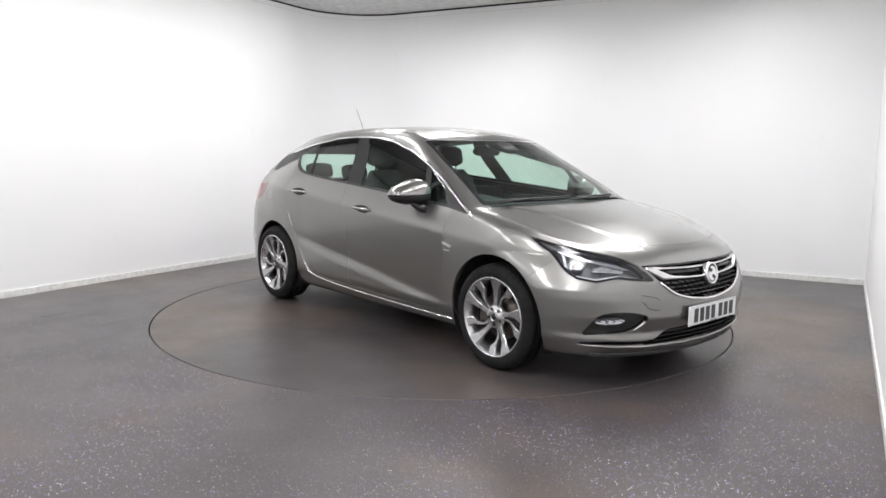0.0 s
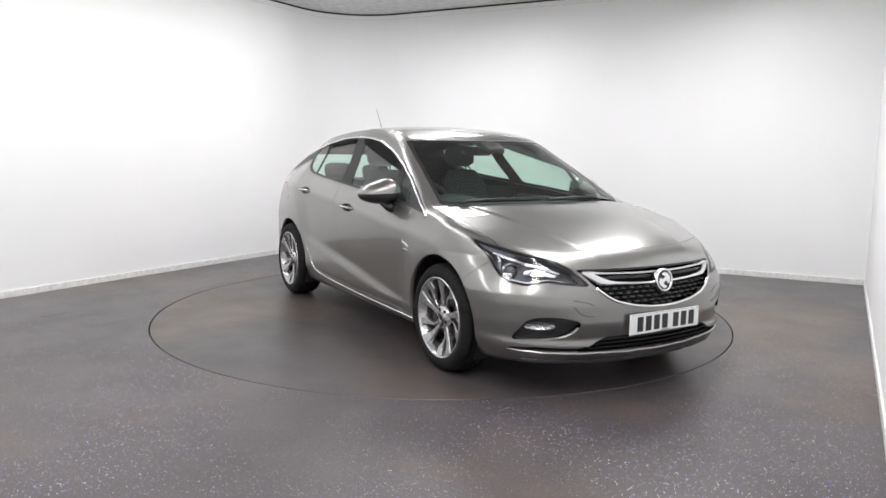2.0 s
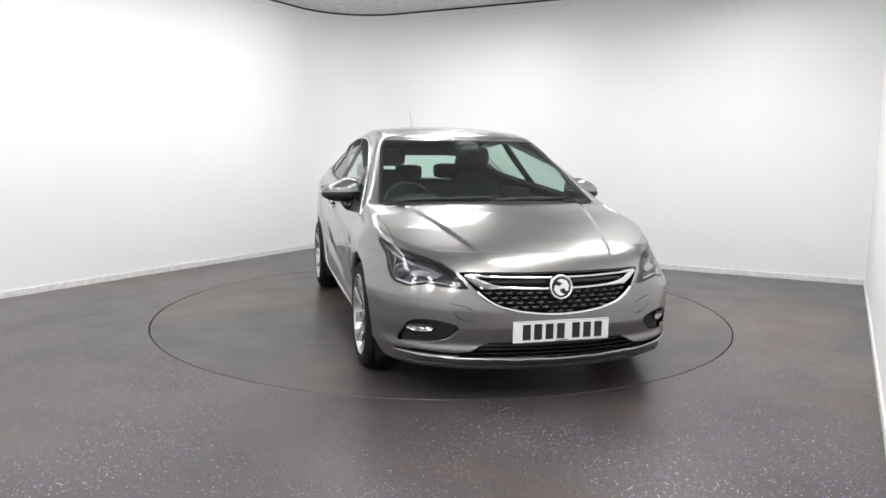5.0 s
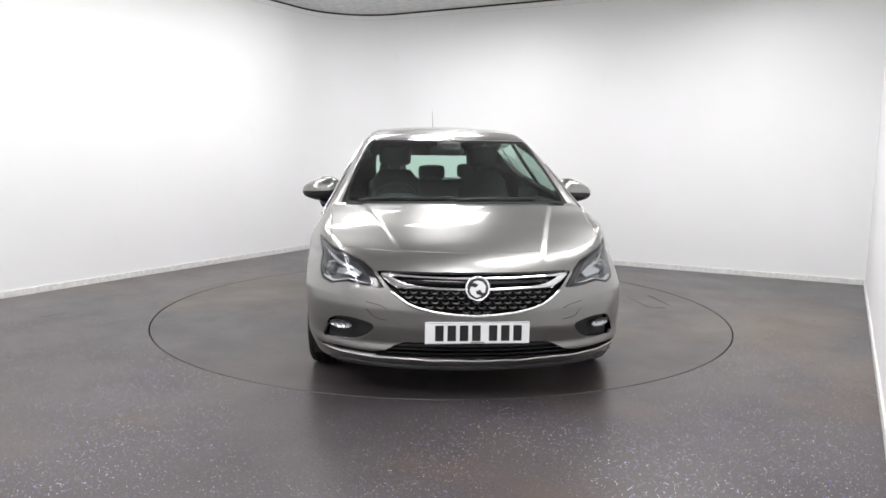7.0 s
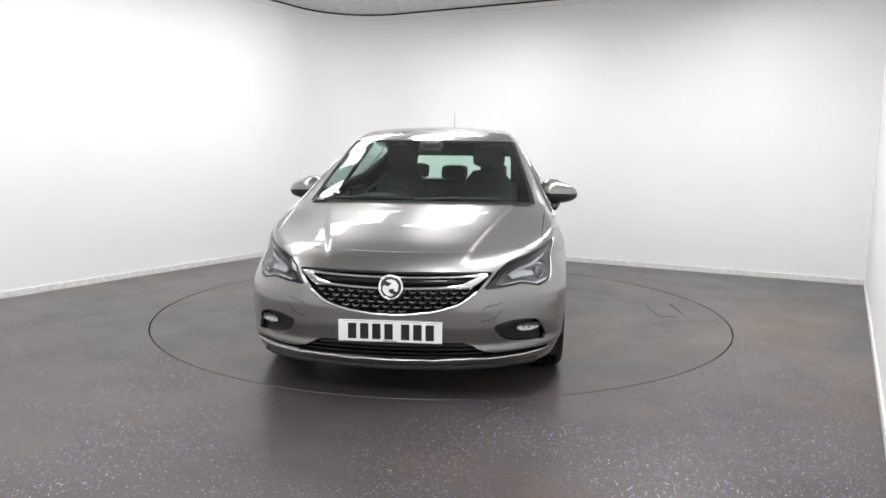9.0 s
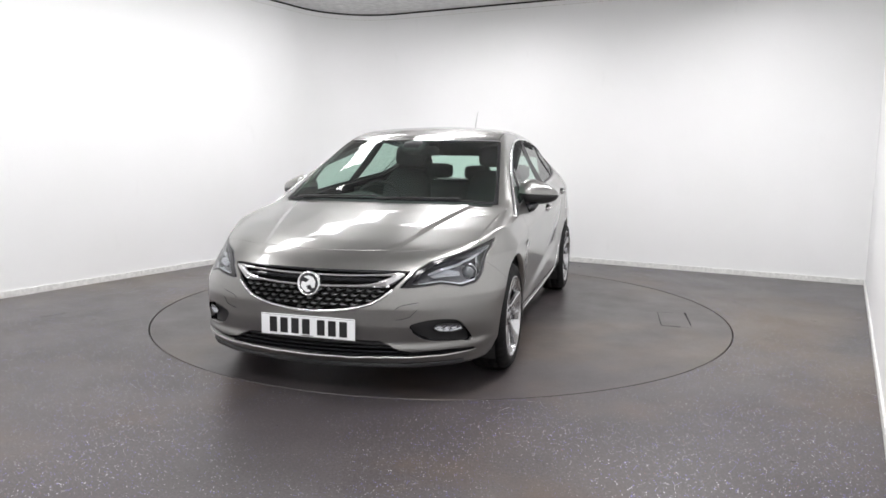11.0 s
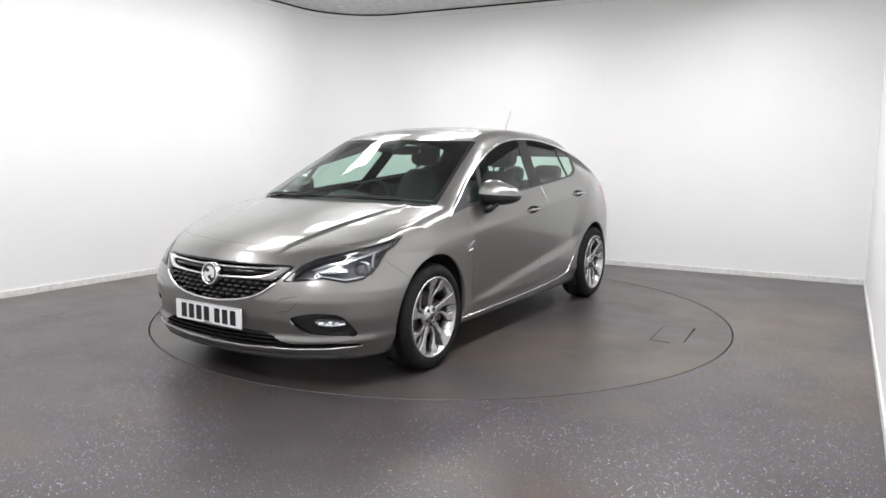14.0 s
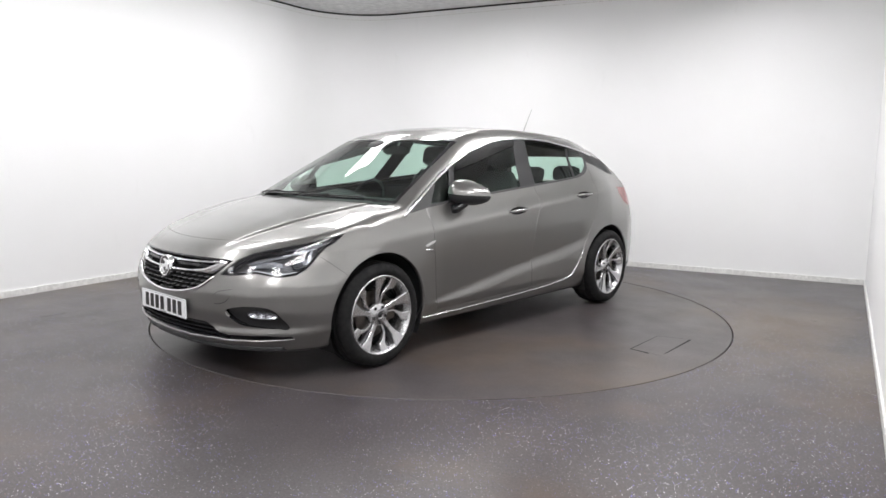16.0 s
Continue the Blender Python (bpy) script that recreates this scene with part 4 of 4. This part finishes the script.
for s in (1, -1):
    faces = net.side(fogs, s)
    pocket = panel("fog_pocket", net, faces, BLACK, car, 0.0, -0.035, "black fog lamp recess")
    wall = panel("pocket_wall", net, faces, GLOSSBLACK, pocket, 0.036, -0.001)
    bm = bmesh.new()
    bm.from_mesh(wall.data)
    bm.faces.ensure_lookup_table()
    bmesh.ops.delete(bm, geom=list(bm.faces)[:len(faces)], context="FACES")
    bm.to_mesh(wall.data)
    bm.free()
    # fog lamp: bright bowl behind a lens
    bm = bmesh.new()
    grid = []
    for i in range(9):
        row = []
        for j in range(5):
            u, v = -1 + i / 4, -1 + j / 2
            x, z = 0.690 + 0.056 * u, 0.388 + 0.019 * v * (1 - 0.35 * u * u) - 0.004 * u
            row.append(bm.verts.new(on_front(s * x, z, -0.012 - 0.012 * (1 - u * u) * (1 - v * v) + 0.003 * ((i + j) % 2))))
        grid.append(row)
    for a, b in zip(grid, grid[1:]):
        for k in range(4):
            bm.faces.new((a[k], a[k + 1], b[k + 1], b[k]))
    bmesh.ops.recalc_face_normals(bm, faces=bm.faces)
    part("fog_lamp", bm, LAMPSILVER, pocket, "bright fog lamp reflector", False)
    ring_pts = [on_front(s * (0.692 + 0.064 * cos(a)), 0.388 + 0.024 * sin(a) - 0.004 * cos(a), -0.010) for a in np.linspace(0, 2 * pi, 25)]
    part("fog_frame", bar(ring_pts, 0.004, 6), GLOSSBLACK, pocket)

# ---- number plate: dark bars stand for the characters ----
PLATE_Y = -2.236
plate = part("number_plate", box((-0.260, PLATE_Y, 0.336), (0.260, PLATE_Y + 0.010, 0.447), 0.004), PLATE, car, "white number plate with dark bars", False)
x = -0.214
for k in range(7):
    w = 0.050
    part("plate_bar", box((x + 0.004, PLATE_Y - 0.0012, 0.352), (x + w - 0.004, PLATE_Y + 0.001, 0.431)), INK, plate, smooth=False)
    x += w + 0.011 + (0.022 if k == 3 else 0)
for z in (0.3395, 0.4435):
    part("plate_line", box((-0.255, PLATE_Y - 0.0008, z - 0.0008), (0.255, PLATE_Y + 0.001, z + 0.0008)), INK, plate, smooth=False)
part("plate_line", box((-0.035, PLATE_Y - 0.001, 0.3425), (0.035, PLATE_Y + 0.001, 0.3465)), STEEL, plate, "tiny unreadable line", False)
part("plate_base", box((-0.20, PLATE_Y + 0.008, 0.345), (0.20, PLATE_Y + 0.06, 0.44)), BLACK, car, "black plate holder", False)


# ---- mirrors ----
def mirror(s):
    c = Vector((0.900, -0.562, 1.018))
    top, low = bmesh.new(), bmesh.new()
    for bm, sign in ((top, 1), (low, -1)):
        rows = []
        for j in range(9):
            b = (j / 8) * pi / 2
            row = []
            for i in range(36):
                a = 2 * pi * i / 36
                ca, sa = cos(a), sin(a)
                ex = (abs(ca) ** 0.8) * (1 if ca > 0 else -1)
                ey = (abs(sa) ** 0.8) * (1 if sa > 0 else -1)
                r = cos(b) ** 0.75
                x = 0.133 * ex * r
                y = 0.112 * ey * r * (1.0 - 0.25 * ex)
                if y > 0.045:
                    y = 0.045 + (y - 0.045) * 0.2
                z = sign * sin(b) ** 0.9 * (0.086 if sign > 0 else 0.066) * (1 - 0.30 * ex * r) + (-0.016 - 0.006 * ex)
                # sweeps back towards the outer end
                p = c + Vector((x, y + 0.10 * (x + 0.11) ** 2 / 0.05 * 0.25, z - (0.03 * r * ex if sign < 0 else 0) * 0.2))
                row.append(bm.verts.new((p.x * s, p.y, p.z)))
            rows.append(row)
        for a, b in zip(rows, rows[1:]):
            for k in range(36):
                try:
                    bm.faces.new((a[k], a[(k + 1) % 36], b[(k + 1) % 36], b[k]))
                except ValueError:
                    pass
        bmesh.ops.remove_doubles(bm, verts=bm.verts, dist=0.0004)
        bmesh.ops.recalc_face_normals(bm, faces=bm.faces)
    cap = part("door_mirror", top, PAINT, car, "painted door mirror cap with black base")
    part("mirror_base", low, BLACK, cap, "black lower mirror shell")
    bm = bmesh.new()
    sweep(bm, [(0.835 * s, -0.66, 0.905), (0.865 * s, -0.64, 0.915), (0.885 * s, -0.60, 0.94), (0.895 * s, -0.57, 0.965), (0.90 * s, -0.555, 0.985)], [0.045, 0.040, 0.034, 0.036, 0.044], 12, True, 0.75)
    part("mirror_foot", bm, GLOSSBLACK, cap, "black mirror foot")
    part("mirror_glass", box((0.835 * s, -0.502, 0.955) if s > 0 else (1.0 * s, -0.502, 0.955), (1.0 * s, -0.496, 1.045) if s > 0 else (0.835 * s, -0.496, 1.045), 0.002), CHROME, cap, "mirror glass", False)
    part("mirror_line", bar([Vector(((c.x + 0.1345 * (abs(cos(a)) ** 0.8) * (1 if cos(a) > 0 else -1)) * s,
                            c.y + 0.113 * (abs(sin(a)) ** 0.8) * (1 if sin(a) > 0 else -1) * (1 - 0.25 * cos(a)) + 0.5 * (0.133 * cos(a) + 0.11) ** 2, c.z - 0.0165 - 0.006 * cos(a))) for a in np.linspace(pi * 0.95, pi * 2.05, 24)], 0.0025, 6),
         GLOSSBLACK, cap)


mirror(1)
mirror(-1)

# ---- aerial, wipers, interior mirror ----
foot = on_top(0, 1.225, 0.0)
aerial = part("aerial", bar([foot, foot + Vector((0, 0.035, 0.055)), foot + Vector((0, 0.15, 0.245))], [0.006, 0.0028, 0.0016], 8), ALLOY_GREY, car, "thin dark roof aerial")
part("aerial_foot", bar([foot + Vector((0, -0.03, -0.01)), foot + Vector((0, 0.0, 0.012)), foot + Vector((0, 0.035, 0.0))], [0.012, 0.016, 0.010], 10), BLACK, aerial)
for x0, x1, back in ((-0.62, -0.03, 0.02), (-0.02, 0.50, 0.015)):
    xs = np.linspace(x0, x1, 9)
    blade = part("wiper", bar([on_top(x, screen_base(x) + 0.012 + back * i / 8, 0.010) for i, x in enumerate(xs)], 0.006, 6), BLACK, car, "black windscreen wiper")
    part("wiper_arm", bar([on_top(x, screen_base(x) - 0.012 + 0.03 * i / 4, 0.016) for i, x in enumerate(np.linspace(x0 + (0.0 if x0 < -0.3 else 0.0), (x0 + x1) / 2, 5))], 0.007, 6), BLACK, blade)


# ---- wheels ----
def wheel_parts(thing):
    """A ten-blade alloy wheel, axle along x, outer face towards +x at 0."""
    R = TYRE_R
    prof = [(-0.205, 0.228), (-0.215, 0.250), (-0.222, 0.275), (-0.212, 0.300), (-0.195, 0.312), (-0.165, 0.3165), (-0.160, 0.309), (-0.152, 0.309), (-0.147, 0.317),
            (-0.115, 0.3172), (-0.110, 0.309), (-0.102, 0.309), (-0.097, 0.317), (-0.065, 0.3165), (-0.060, 0.309), (-0.052, 0.309), (-0.047, 0.3155), (-0.028, 0.312), (-0.010, 0.300),
            (0.002, 0.280), (0.004, 0.262), (-0.001, 0.247), (-0.008, 0.238), (-0.014, 0.232)]
    bm = lathe(prof, 144)
    bm.verts.ensure_lookup_table()
    for i in range(len(prof)):
        if i in (3, 4, 5, 17, 18):
            for k in range(144):
                if k % 3 == 0:
                    v = bm.verts[i * 144 + k]
                    v.co.y *= 0.986
                    v.co.z *= 0.986
    part("tyre", bm, RUBBER, thing, "black rubber tyre")
    rim = part("rim", lathe([(-0.20, 0.235), (-0.20, 0.215), (-0.10, 0.205), (-0.03, 0.212), (-0.016, 0.222), (-0.006, 0.226), (0.000, 0.231), (0.000, 0.237), (-0.006, 0.241), (-0.02, 0.238)], 96), ALLOY, thing, "silver alloy rim")
    dish = lambda r: -0.006 - 0.030 * math.sin(min(1, max(0, (0.228 - r) / 0.17)) * pi / 2)

    def blade(name, left, right, mat, lift=0.0, deep=0.022):
        """A spoke between two lines of (radius, degrees), drawn once; the five are turned copies on one mesh."""
        bm = bmesh.new()
        cols = []
        for (r0, a0), (r1, a1) in zip(left, right):
            pts = []
            for u, k in ((0, -0.004), (0.12, 0), (0.88, 0), (1, -0.004)):
                r, a = r0 + (r1 - r0) * u, radians(a0 + (a1 - a0) * u)
                pts.append((dish(r) + lift + k, r * math.sin(a), r * cos(a)))
            for r, a in ((r1, a1), (r0, a0)):
                pts.append((dish(r) + lift - deep, r * math.sin(radians(a)), r * cos(radians(a))))
            cols.append([bm.verts.new(p) for p in pts])
        for a, b in zip(cols, cols[1:]):
            for k in range(6):
                bm.faces.new((a[k], a[(k + 1) % 6], b[(k + 1) % 6], b[k]))
        bm.faces.new(cols[0])
        bm.faces.new(cols[-1][::-1])
        bmesh.ops.recalc_face_normals(bm, faces=bm.faces)
        one = part(name, bm, mat, thing, "", False)
        for k in range(1, 5):
            other = new(name, one.data)
            other.parent = thing
            other.matrix_basis = Matrix.Rotation(radians(72 * k), 4, "X")

    # broad bright spoke and the folded one that leaves it near the hub
    blade("spoke", [(0.040, -26), (0.075, -8), (0.12, -1), (0.17, 0), (0.228, 0)], [(0.040, 26), (0.075, 15), (0.12, 13), (0.17, 15), (0.228, 21)], ALLOY, 0.004)
    blade("spoke", [(0.045, 28), (0.085, 21), (0.12, 23), (0.155, 30), (0.18, 34), (0.228, 33)], [(0.045, 46), (0.085, 30), (0.12, 30), (0.155, 39), (0.18, 49), (0.228, 48)], ALLOY, -0.004)
    blade("spoke_flank", [(0.045, 16), (0.085, 13), (0.13, 12), (0.19, 16), (0.228, 20)], [(0.045, 30), (0.085, 20), (0.13, 17), (0.19, 20), (0.228, 24)], ALLOY_GREY, -0.016)
    part("hub", lathe([(-0.06, 0.070), (-0.034, 0.068), (-0.030, 0.060), (-0.030, 0.034), (-0.026, 0.032), (-0.025, 0.0005)], 40), ALLOY, thing, "alloy hub")
    part("hub_cap", lathe([(-0.026, 0.030), (-0.0225, 0.028), (-0.022, 0.0005)], 32), GLOSSBLACK, thing, "dark round hub cap with plain shape")
    part("cap_ring", lathe([(-0.0225, 0.0265), (-0.0205, 0.024), (-0.0225, 0.0215)], 32), CHROME, thing)
    bm = lathe([(-0.060, 0.0100), (-0.026, 0.0100), (-0.024, 0.008), (-0.024, 0.0003)], 6)
    bmesh.ops.translate(bm, vec=(0, 0.050 * math.sin(radians(45)), 0.050 * cos(radians(45))), verts=bm.verts)
    one = part("wheel_bolt", bm, GLOSSBLACK, thing, "", False)
    for k in range(1, 5):
        other = new("wheel_bolt", one.data)
        other.parent = thing
        other.matrix_basis = Matrix.Rotation(radians(72 * k), 4, "X")
    part("brake_disc", lathe([(-0.085, 0.06), (-0.085, 0.142), (-0.107, 0.142), (-0.107, 0.06)], 48), STEEL, thing, "rusty steel brake disc")
    # near-black disc behind the brake, coloured for the shade inside the barrel
    part("barrel_shade", lathe([(-0.13, 0.02), (-0.14, 0.215)], 48), GAP, thing)


first_wheel = None
for y in AXLES:
    for s in (1, -1):
        spin = {(1, -1.331): 12, (-1, -1.331): 4, (1, 1.331): 30, (-1, 1.331): -12}[(s, y)]
        m = Matrix.Translation((0.893 * s, y, HUB_Z)) @ Matrix.Rotation(0 if s > 0 else pi, 4, "Z") @ Matrix.Rotation(radians(spin), 4, "X")
        if first_wheel is None:
            first_wheel = new("wheel")
            first_wheel.parent = car
            tagged(first_wheel, "silver alloy wheel with twisted spokes and black tyre")
            wheel_parts(first_wheel)
            first_wheel.matrix_basis = m
        else:
            copy_thing(first_wheel, m)
        # dark arch liner and caliper
        bm = bmesh.new()
        r = 0.372 if y < 0 else 0.362
        rows = []
        for k in range(33):
            a = radians(-28 + 236 * k / 32)
            rows.append([bm.verts.new((x * s, y + rr * cos(a), HUB_Z + rr * math.sin(a))) for x, rr in ((0.855, r), (0.80, r), (0.60, r), (0.52, r * 0.95), (0.50, 0.02))])
        for a, b in zip(rows, rows[1:]):
            for k in range(4):
                bm.faces.new((a[k], a[k + 1], b[k + 1], b[k]))
        bmesh.ops.recalc_face_normals(bm, faces=bm.faces)
        part("arch_liner", bm, BLACK, car, "black wheel arch liner")
        bm = bmesh.new()
        add_box(bm, (0.76 * s if s > 0 else -0.84, y + 0.075, HUB_Z - 0.05), (0.84 if s > 0 else -0.76, y + 0.15, HUB_Z + 0.07), None, 0.012)
        part("caliper", bm, STEEL, car, "brake caliper", False)
# ---- cabin ----
cabin = part("cabin_floor", box((-0.74, -1.0, 0.22), (0.74, 1.75, 0.30), 0.02), DASH, car, "dark carpeted cabin floor", False)


def loft(rows):
    """A closed skin through rings of equal length."""
    bm = bmesh.new()
    rings = [[bm.verts.new(p) for p in r] for r in rows]
    for a, b in zip(rings, rings[1:]):
        for k in range(len(a)):
            bm.faces.new((a[k], a[(k + 1) % len(a)], b[(k + 1) % len(b)], b[k]))
    bm.faces.new(rings[0][::-1])
    bm.faces.new(rings[-1])
    bmesh.ops.recalc_face_normals(bm, faces=bm.faces)
    return bm


def slab(stations, power=0.5, steps=20):
    """Rounded cross-sections: each station is centre (x, y, z), half width, half thickness, and the two directions."""
    rows = []
    for c, w, t, du, dv in stations:
        ring = []
        for k in range(steps):
            a = 2 * pi * k / steps
            u = abs(cos(a)) ** power * (1 if cos(a) > 0 else -1)
            v = abs(math.sin(a)) ** power * (1 if math.sin(a) > 0 else -1)
            ring.append(Vector(c) + Vector(du) * (w * u) + Vector(dv) * (t * v))
        rows.append(ring)
    return loft(rows)


X1, Y1, Z1 = (1, 0, 0), (0, 1, 0), (0, 0, 1)
dash_rows = []
for x in np.linspace(-0.73, 0.73, 15):
    hood = 0.045 * math.exp(-((x + 0.37) / 0.17) ** 4)
    prof = [(-1.06, 0.55), (-1.06, 0.885), (-0.95, 0.925), (-0.80, 0.942 + hood * 0.4), (-0.66, 0.950 + hood), (-0.56, 0.935 + hood), (-0.52, 0.90 + hood * 0.5), (-0.54, 0.80), (-0.60, 0.70), (-0.66, 0.55)]
    dash_rows.append([(x, y + 0.22 * x * x, z - 0.03 * x * x) for y, z in prof])
part("dashboard", loft(dash_rows), DASH, car, "dark grey moulded dashboard")

# steering wheel on the car's right
sw = Matrix.Translation((-0.37, -0.33, 0.885)) @ Matrix.Rotation(radians(-26), 4, "X")
bm = bmesh.new()
sweep(bm, [sw @ Vector((0.182 * cos(a), 0, 0.182 * math.sin(a))) for a in np.linspace(0, 2 * pi, 41)], 0.015, 10, False)
steering = part("steering_wheel", bm, BLACK, car, "black leather steering wheel")
bm = bmesh.new()
for a in (0, pi, -pi / 2):
    sweep(bm, [sw @ Vector((0.05 * cos(a), 0, 0.05 * math.sin(a))), sw @ Vector((0.18 * cos(a), 0, 0.18 * math.sin(a)))], 0.018, 8, True)
part("wheel_spoke", bm, BLACK, steering)
part("wheel_boss", slab([(sw @ Vector((0, 0.02, 0)), 0.07, 0.06, X1, sw.to_3x3() @ Vector(Z1)), (sw @ Vector((0, -0.06, 0)), 0.05, 0.045, X1, sw.to_3x3() @ Vector(Z1))]), BLACK, steering)


def headrest(c, parent, w=0.135, h=0.085, rods=0.11):
    lean = Matrix.Rotation(radians(-12), 3, "X")
    dz, dy = lean @ Vector(Z1), lean @ Vector(Y1)
    c = Vector(c)
    st = []
    for k in range(9):
        a = -1 + k / 4
        f = max(0.05, 1 - abs(a) ** 3.0) ** 0.45
        st.append((c + dz * (h * a), w * (0.72 + 0.28 * f) * (1 if abs(a) < 0.99 else 0.8), 0.052 * f, X1, dy))
    rest = part("headrest", slab(st, 0.62), CLOTH, parent, "charcoal padded headrest")
    for x in (-0.055, 0.055):
        part("headrest_rod", bar([c + Vector((x, 0, 0)) - dz * (h * 0.8), c + Vector((x, 0, 0)) - dz * (h + rods)], 0.0065, 8), CHROME, parent, "bright steel rod")


def seat(x):
    base = part("front_seat", slab([((x, -0.30, 0.52), 0.235, 0.045, X1, Z1), ((x, -0.25, 0.53), 0.25, 0.075, X1, Z1), ((x, 0.10, 0.50), 0.26, 0.085, X1, Z1), ((x, 0.26, 0.49), 0.25, 0.08, X1, Z1)], 0.6),
                CLOTH, car, "charcoal cloth front seat")
    part("seat_base", box((x - 0.22, -0.2, 0.29), (x + 0.22, 0.22, 0.44), 0.02), BLACK, base, smooth=False)
    st = []
    for k in range(8):
        u = k / 7
        w = 0.235 - 0.05 * u ** 2 - (0.05 if k == 7 else 0)
        st.append(((x, 0.20 + 0.24 * u, 0.52 + 0.60 * u), w, 0.085 - 0.035 * u - (0.015 if k == 7 else 0), X1, (0, 0.93, -0.37)))
    part("backrest", slab(st, 0.6), CLOTH, base)
    headrest((x, 0.475, 1.245), base)


seat(-0.37)
seat(0.37)
bench = part("rear_bench", slab([((0, 0.78, 0.50), 0.62, 0.06, X1, Z1), ((0, 0.84, 0.52), 0.65, 0.08, X1, Z1), ((0, 1.18, 0.50), 0.65, 0.09, X1, Z1)], 0.45), CLOTH, car, "charcoal cloth rear bench")
st = []
for k in range(6):
    u = k / 5
    st.append(((0, 1.15 + 0.22 * u, 0.52 + 0.47 * u), 0.64 - 0.03 * u, 0.08 - 0.03 * u, X1, (0, 0.9, -0.42)))
part("bench_back", slab(st, 0.4), CLOTH, bench)
for x in (-0.38, 0.0, 0.38):
    headrest((x, 1.40, 1.10 if x else 1.085), bench, 0.13, 0.07, 0.08)
part("parcel_shelf", box((-0.55, 1.42, 0.965), (0.55, 1.85, 0.985), 0.005), DASH, car, "dark parcel shelf", False)
# door cards
for s in (1, -1):
    for y0, y1 in ((-0.85, 0.2), (0.25, 0.95)):
        part("door_card", box((0.80 * s - 0.02, y0, 0.32), (0.80 * s + 0.02, y1, 0.93 + 0.05 * (y0 > 0)), 0.015), DASH, car, "dark door lining", False)
# rear-view mirror and sensor pod behind the windscreen
part("interior_mirror", slab([((-0.125, -0.36, 1.285), 0.02, 0.015, Y1, Z1), ((-0.10, -0.365, 1.288), 0.022, 0.033, Y1, Z1), ((0.10, -0.365, 1.288), 0.022, 0.033, Y1, Z1), ((0.125, -0.36, 1.285), 0.02, 0.015, Y1, Z1)], 0.6), BLACK, car, "black interior mirror")
part("sensor_pod", slab([((0, -0.62, 1.290), 0.07, 0.02, X1, Z1), ((0, -0.56, 1.315), 0.085, 0.03, X1, Z1), ((0, -0.44, 1.355), 0.085, 0.03, X1, Z1), ((0, -0.38, 1.37), 0.06, 0.02, X1, Z1)], 0.6), BLACK, car, "black sensor housing at the windscreen")
for s in (-1, 1):
    part("sun_visor", box((0.33 * s - 0.15, -0.30, 1.350), (0.33 * s + 0.15, -0.17, 1.365), 0.005), LINING, car, "grey sun visor", False)


# hatch let into the turntable's deck: dark open joints, two of them wider
def deck_hatch():
    a, b, c, d = Vector((1.722, 0.40, 0)), Vector((1.748, -0.062, 0)), Vector((1.968, -0.075, 0)), Vector((1.935, 0.455, 0))
    for p, q, w in ((a, b, 0.004), (b, b + (c - b) * 0.62, 0.012), (b + (c - b) * 0.62, c, 0.002), (c + (d - c) * 0.1, d, 0.008), (d, a, 0.0018)):
        t = (q - p).normalized()
        n = Vector((-t.y, t.x, 0)) * w
        up = Vector((0, 0, 0.0012))
        raw("hatch_joint", [p - n * 0.4 + up, q - n + up, q + n + up, p + n * 0.4 + up], [(0, 1, 2, 3)], GAP, turntable, "dark joint of a floor hatch", False)


deck_hatch()

# thin seams: jet cover on the bumper, filler flap on the right rear quarter
for s in (1, -1):
    for line in ([(0.556, 0.532), (0.51, 0.523), (0.473, 0.516), (0.451, 0.500)], [(0.551, 0.496), (0.53, 0.472), (0.516, 0.457), (0.48, 0.447), (0.449, 0.444)]):
        part("cover_seam", bar([on_front(s * x, z, 0.0002) for x, z in line], 0.0016, 5), GAP, front_bumper, "thin dark seam of a cover")
flap = [on_side(1.42 + 0.085 * cos(a), 0.905 + 0.062 * math.sin(a), -1, 0.0002) for a in np.linspace(0, 2 * pi, 25)]
part("filler_flap", bar(flap, 0.0009, 5), GAP, car, "thin round seam of the filler flap")

# scratches and bits on the floor
for k, (p, q) in enumerate((((-3.036, -0.512), (-2.927, -0.351)), ((-2.62, -0.60), (-2.60, -0.56)), ((2.55, 0.35), (2.59, 0.34)), ((2.9, -0.35), (2.93, -0.36)))):
    a, b = Vector((*p, 0.0015)), Vector((*q, 0.0015))
    n = Vector((-(b - a).y, (b - a).x, 0)).normalized() * 0.004
    tagged(raw("floor_mark", [a - n, b - n, b + n, a + n], [(0, 1, 2, 3)], GAP, None, "", False), "short dark scratch in the vinyl floor", "floor mark", kind="structure")
# welded joint across the front of the floor
a, b = Vector((-1.45, -2.33, 0.001)), Vector((0.9, -3.80, 0.001))
n = Vector((-(b - a).y, (b - a).x, 0)).normalized() * 0.0025
tagged(raw("floor_joint", [a - n, b - n, b + n, a + n], [(0, 1, 2, 3)], SEAM, None, "", False), "faint welded joint in the vinyl floor", "floor joint", kind="structure")


# ---- movement ----
def motions():
    rows = [(t, Matrix.Rotation(radians(TURN_START + TURN_RATE * t), 4, "Z")) for t in range(17)]
    walk(turntable, rows)
    walk(car, [(t, m @ Matrix.Translation((*CAR_SHIFT, 0))) for t, m in rows])


motions()
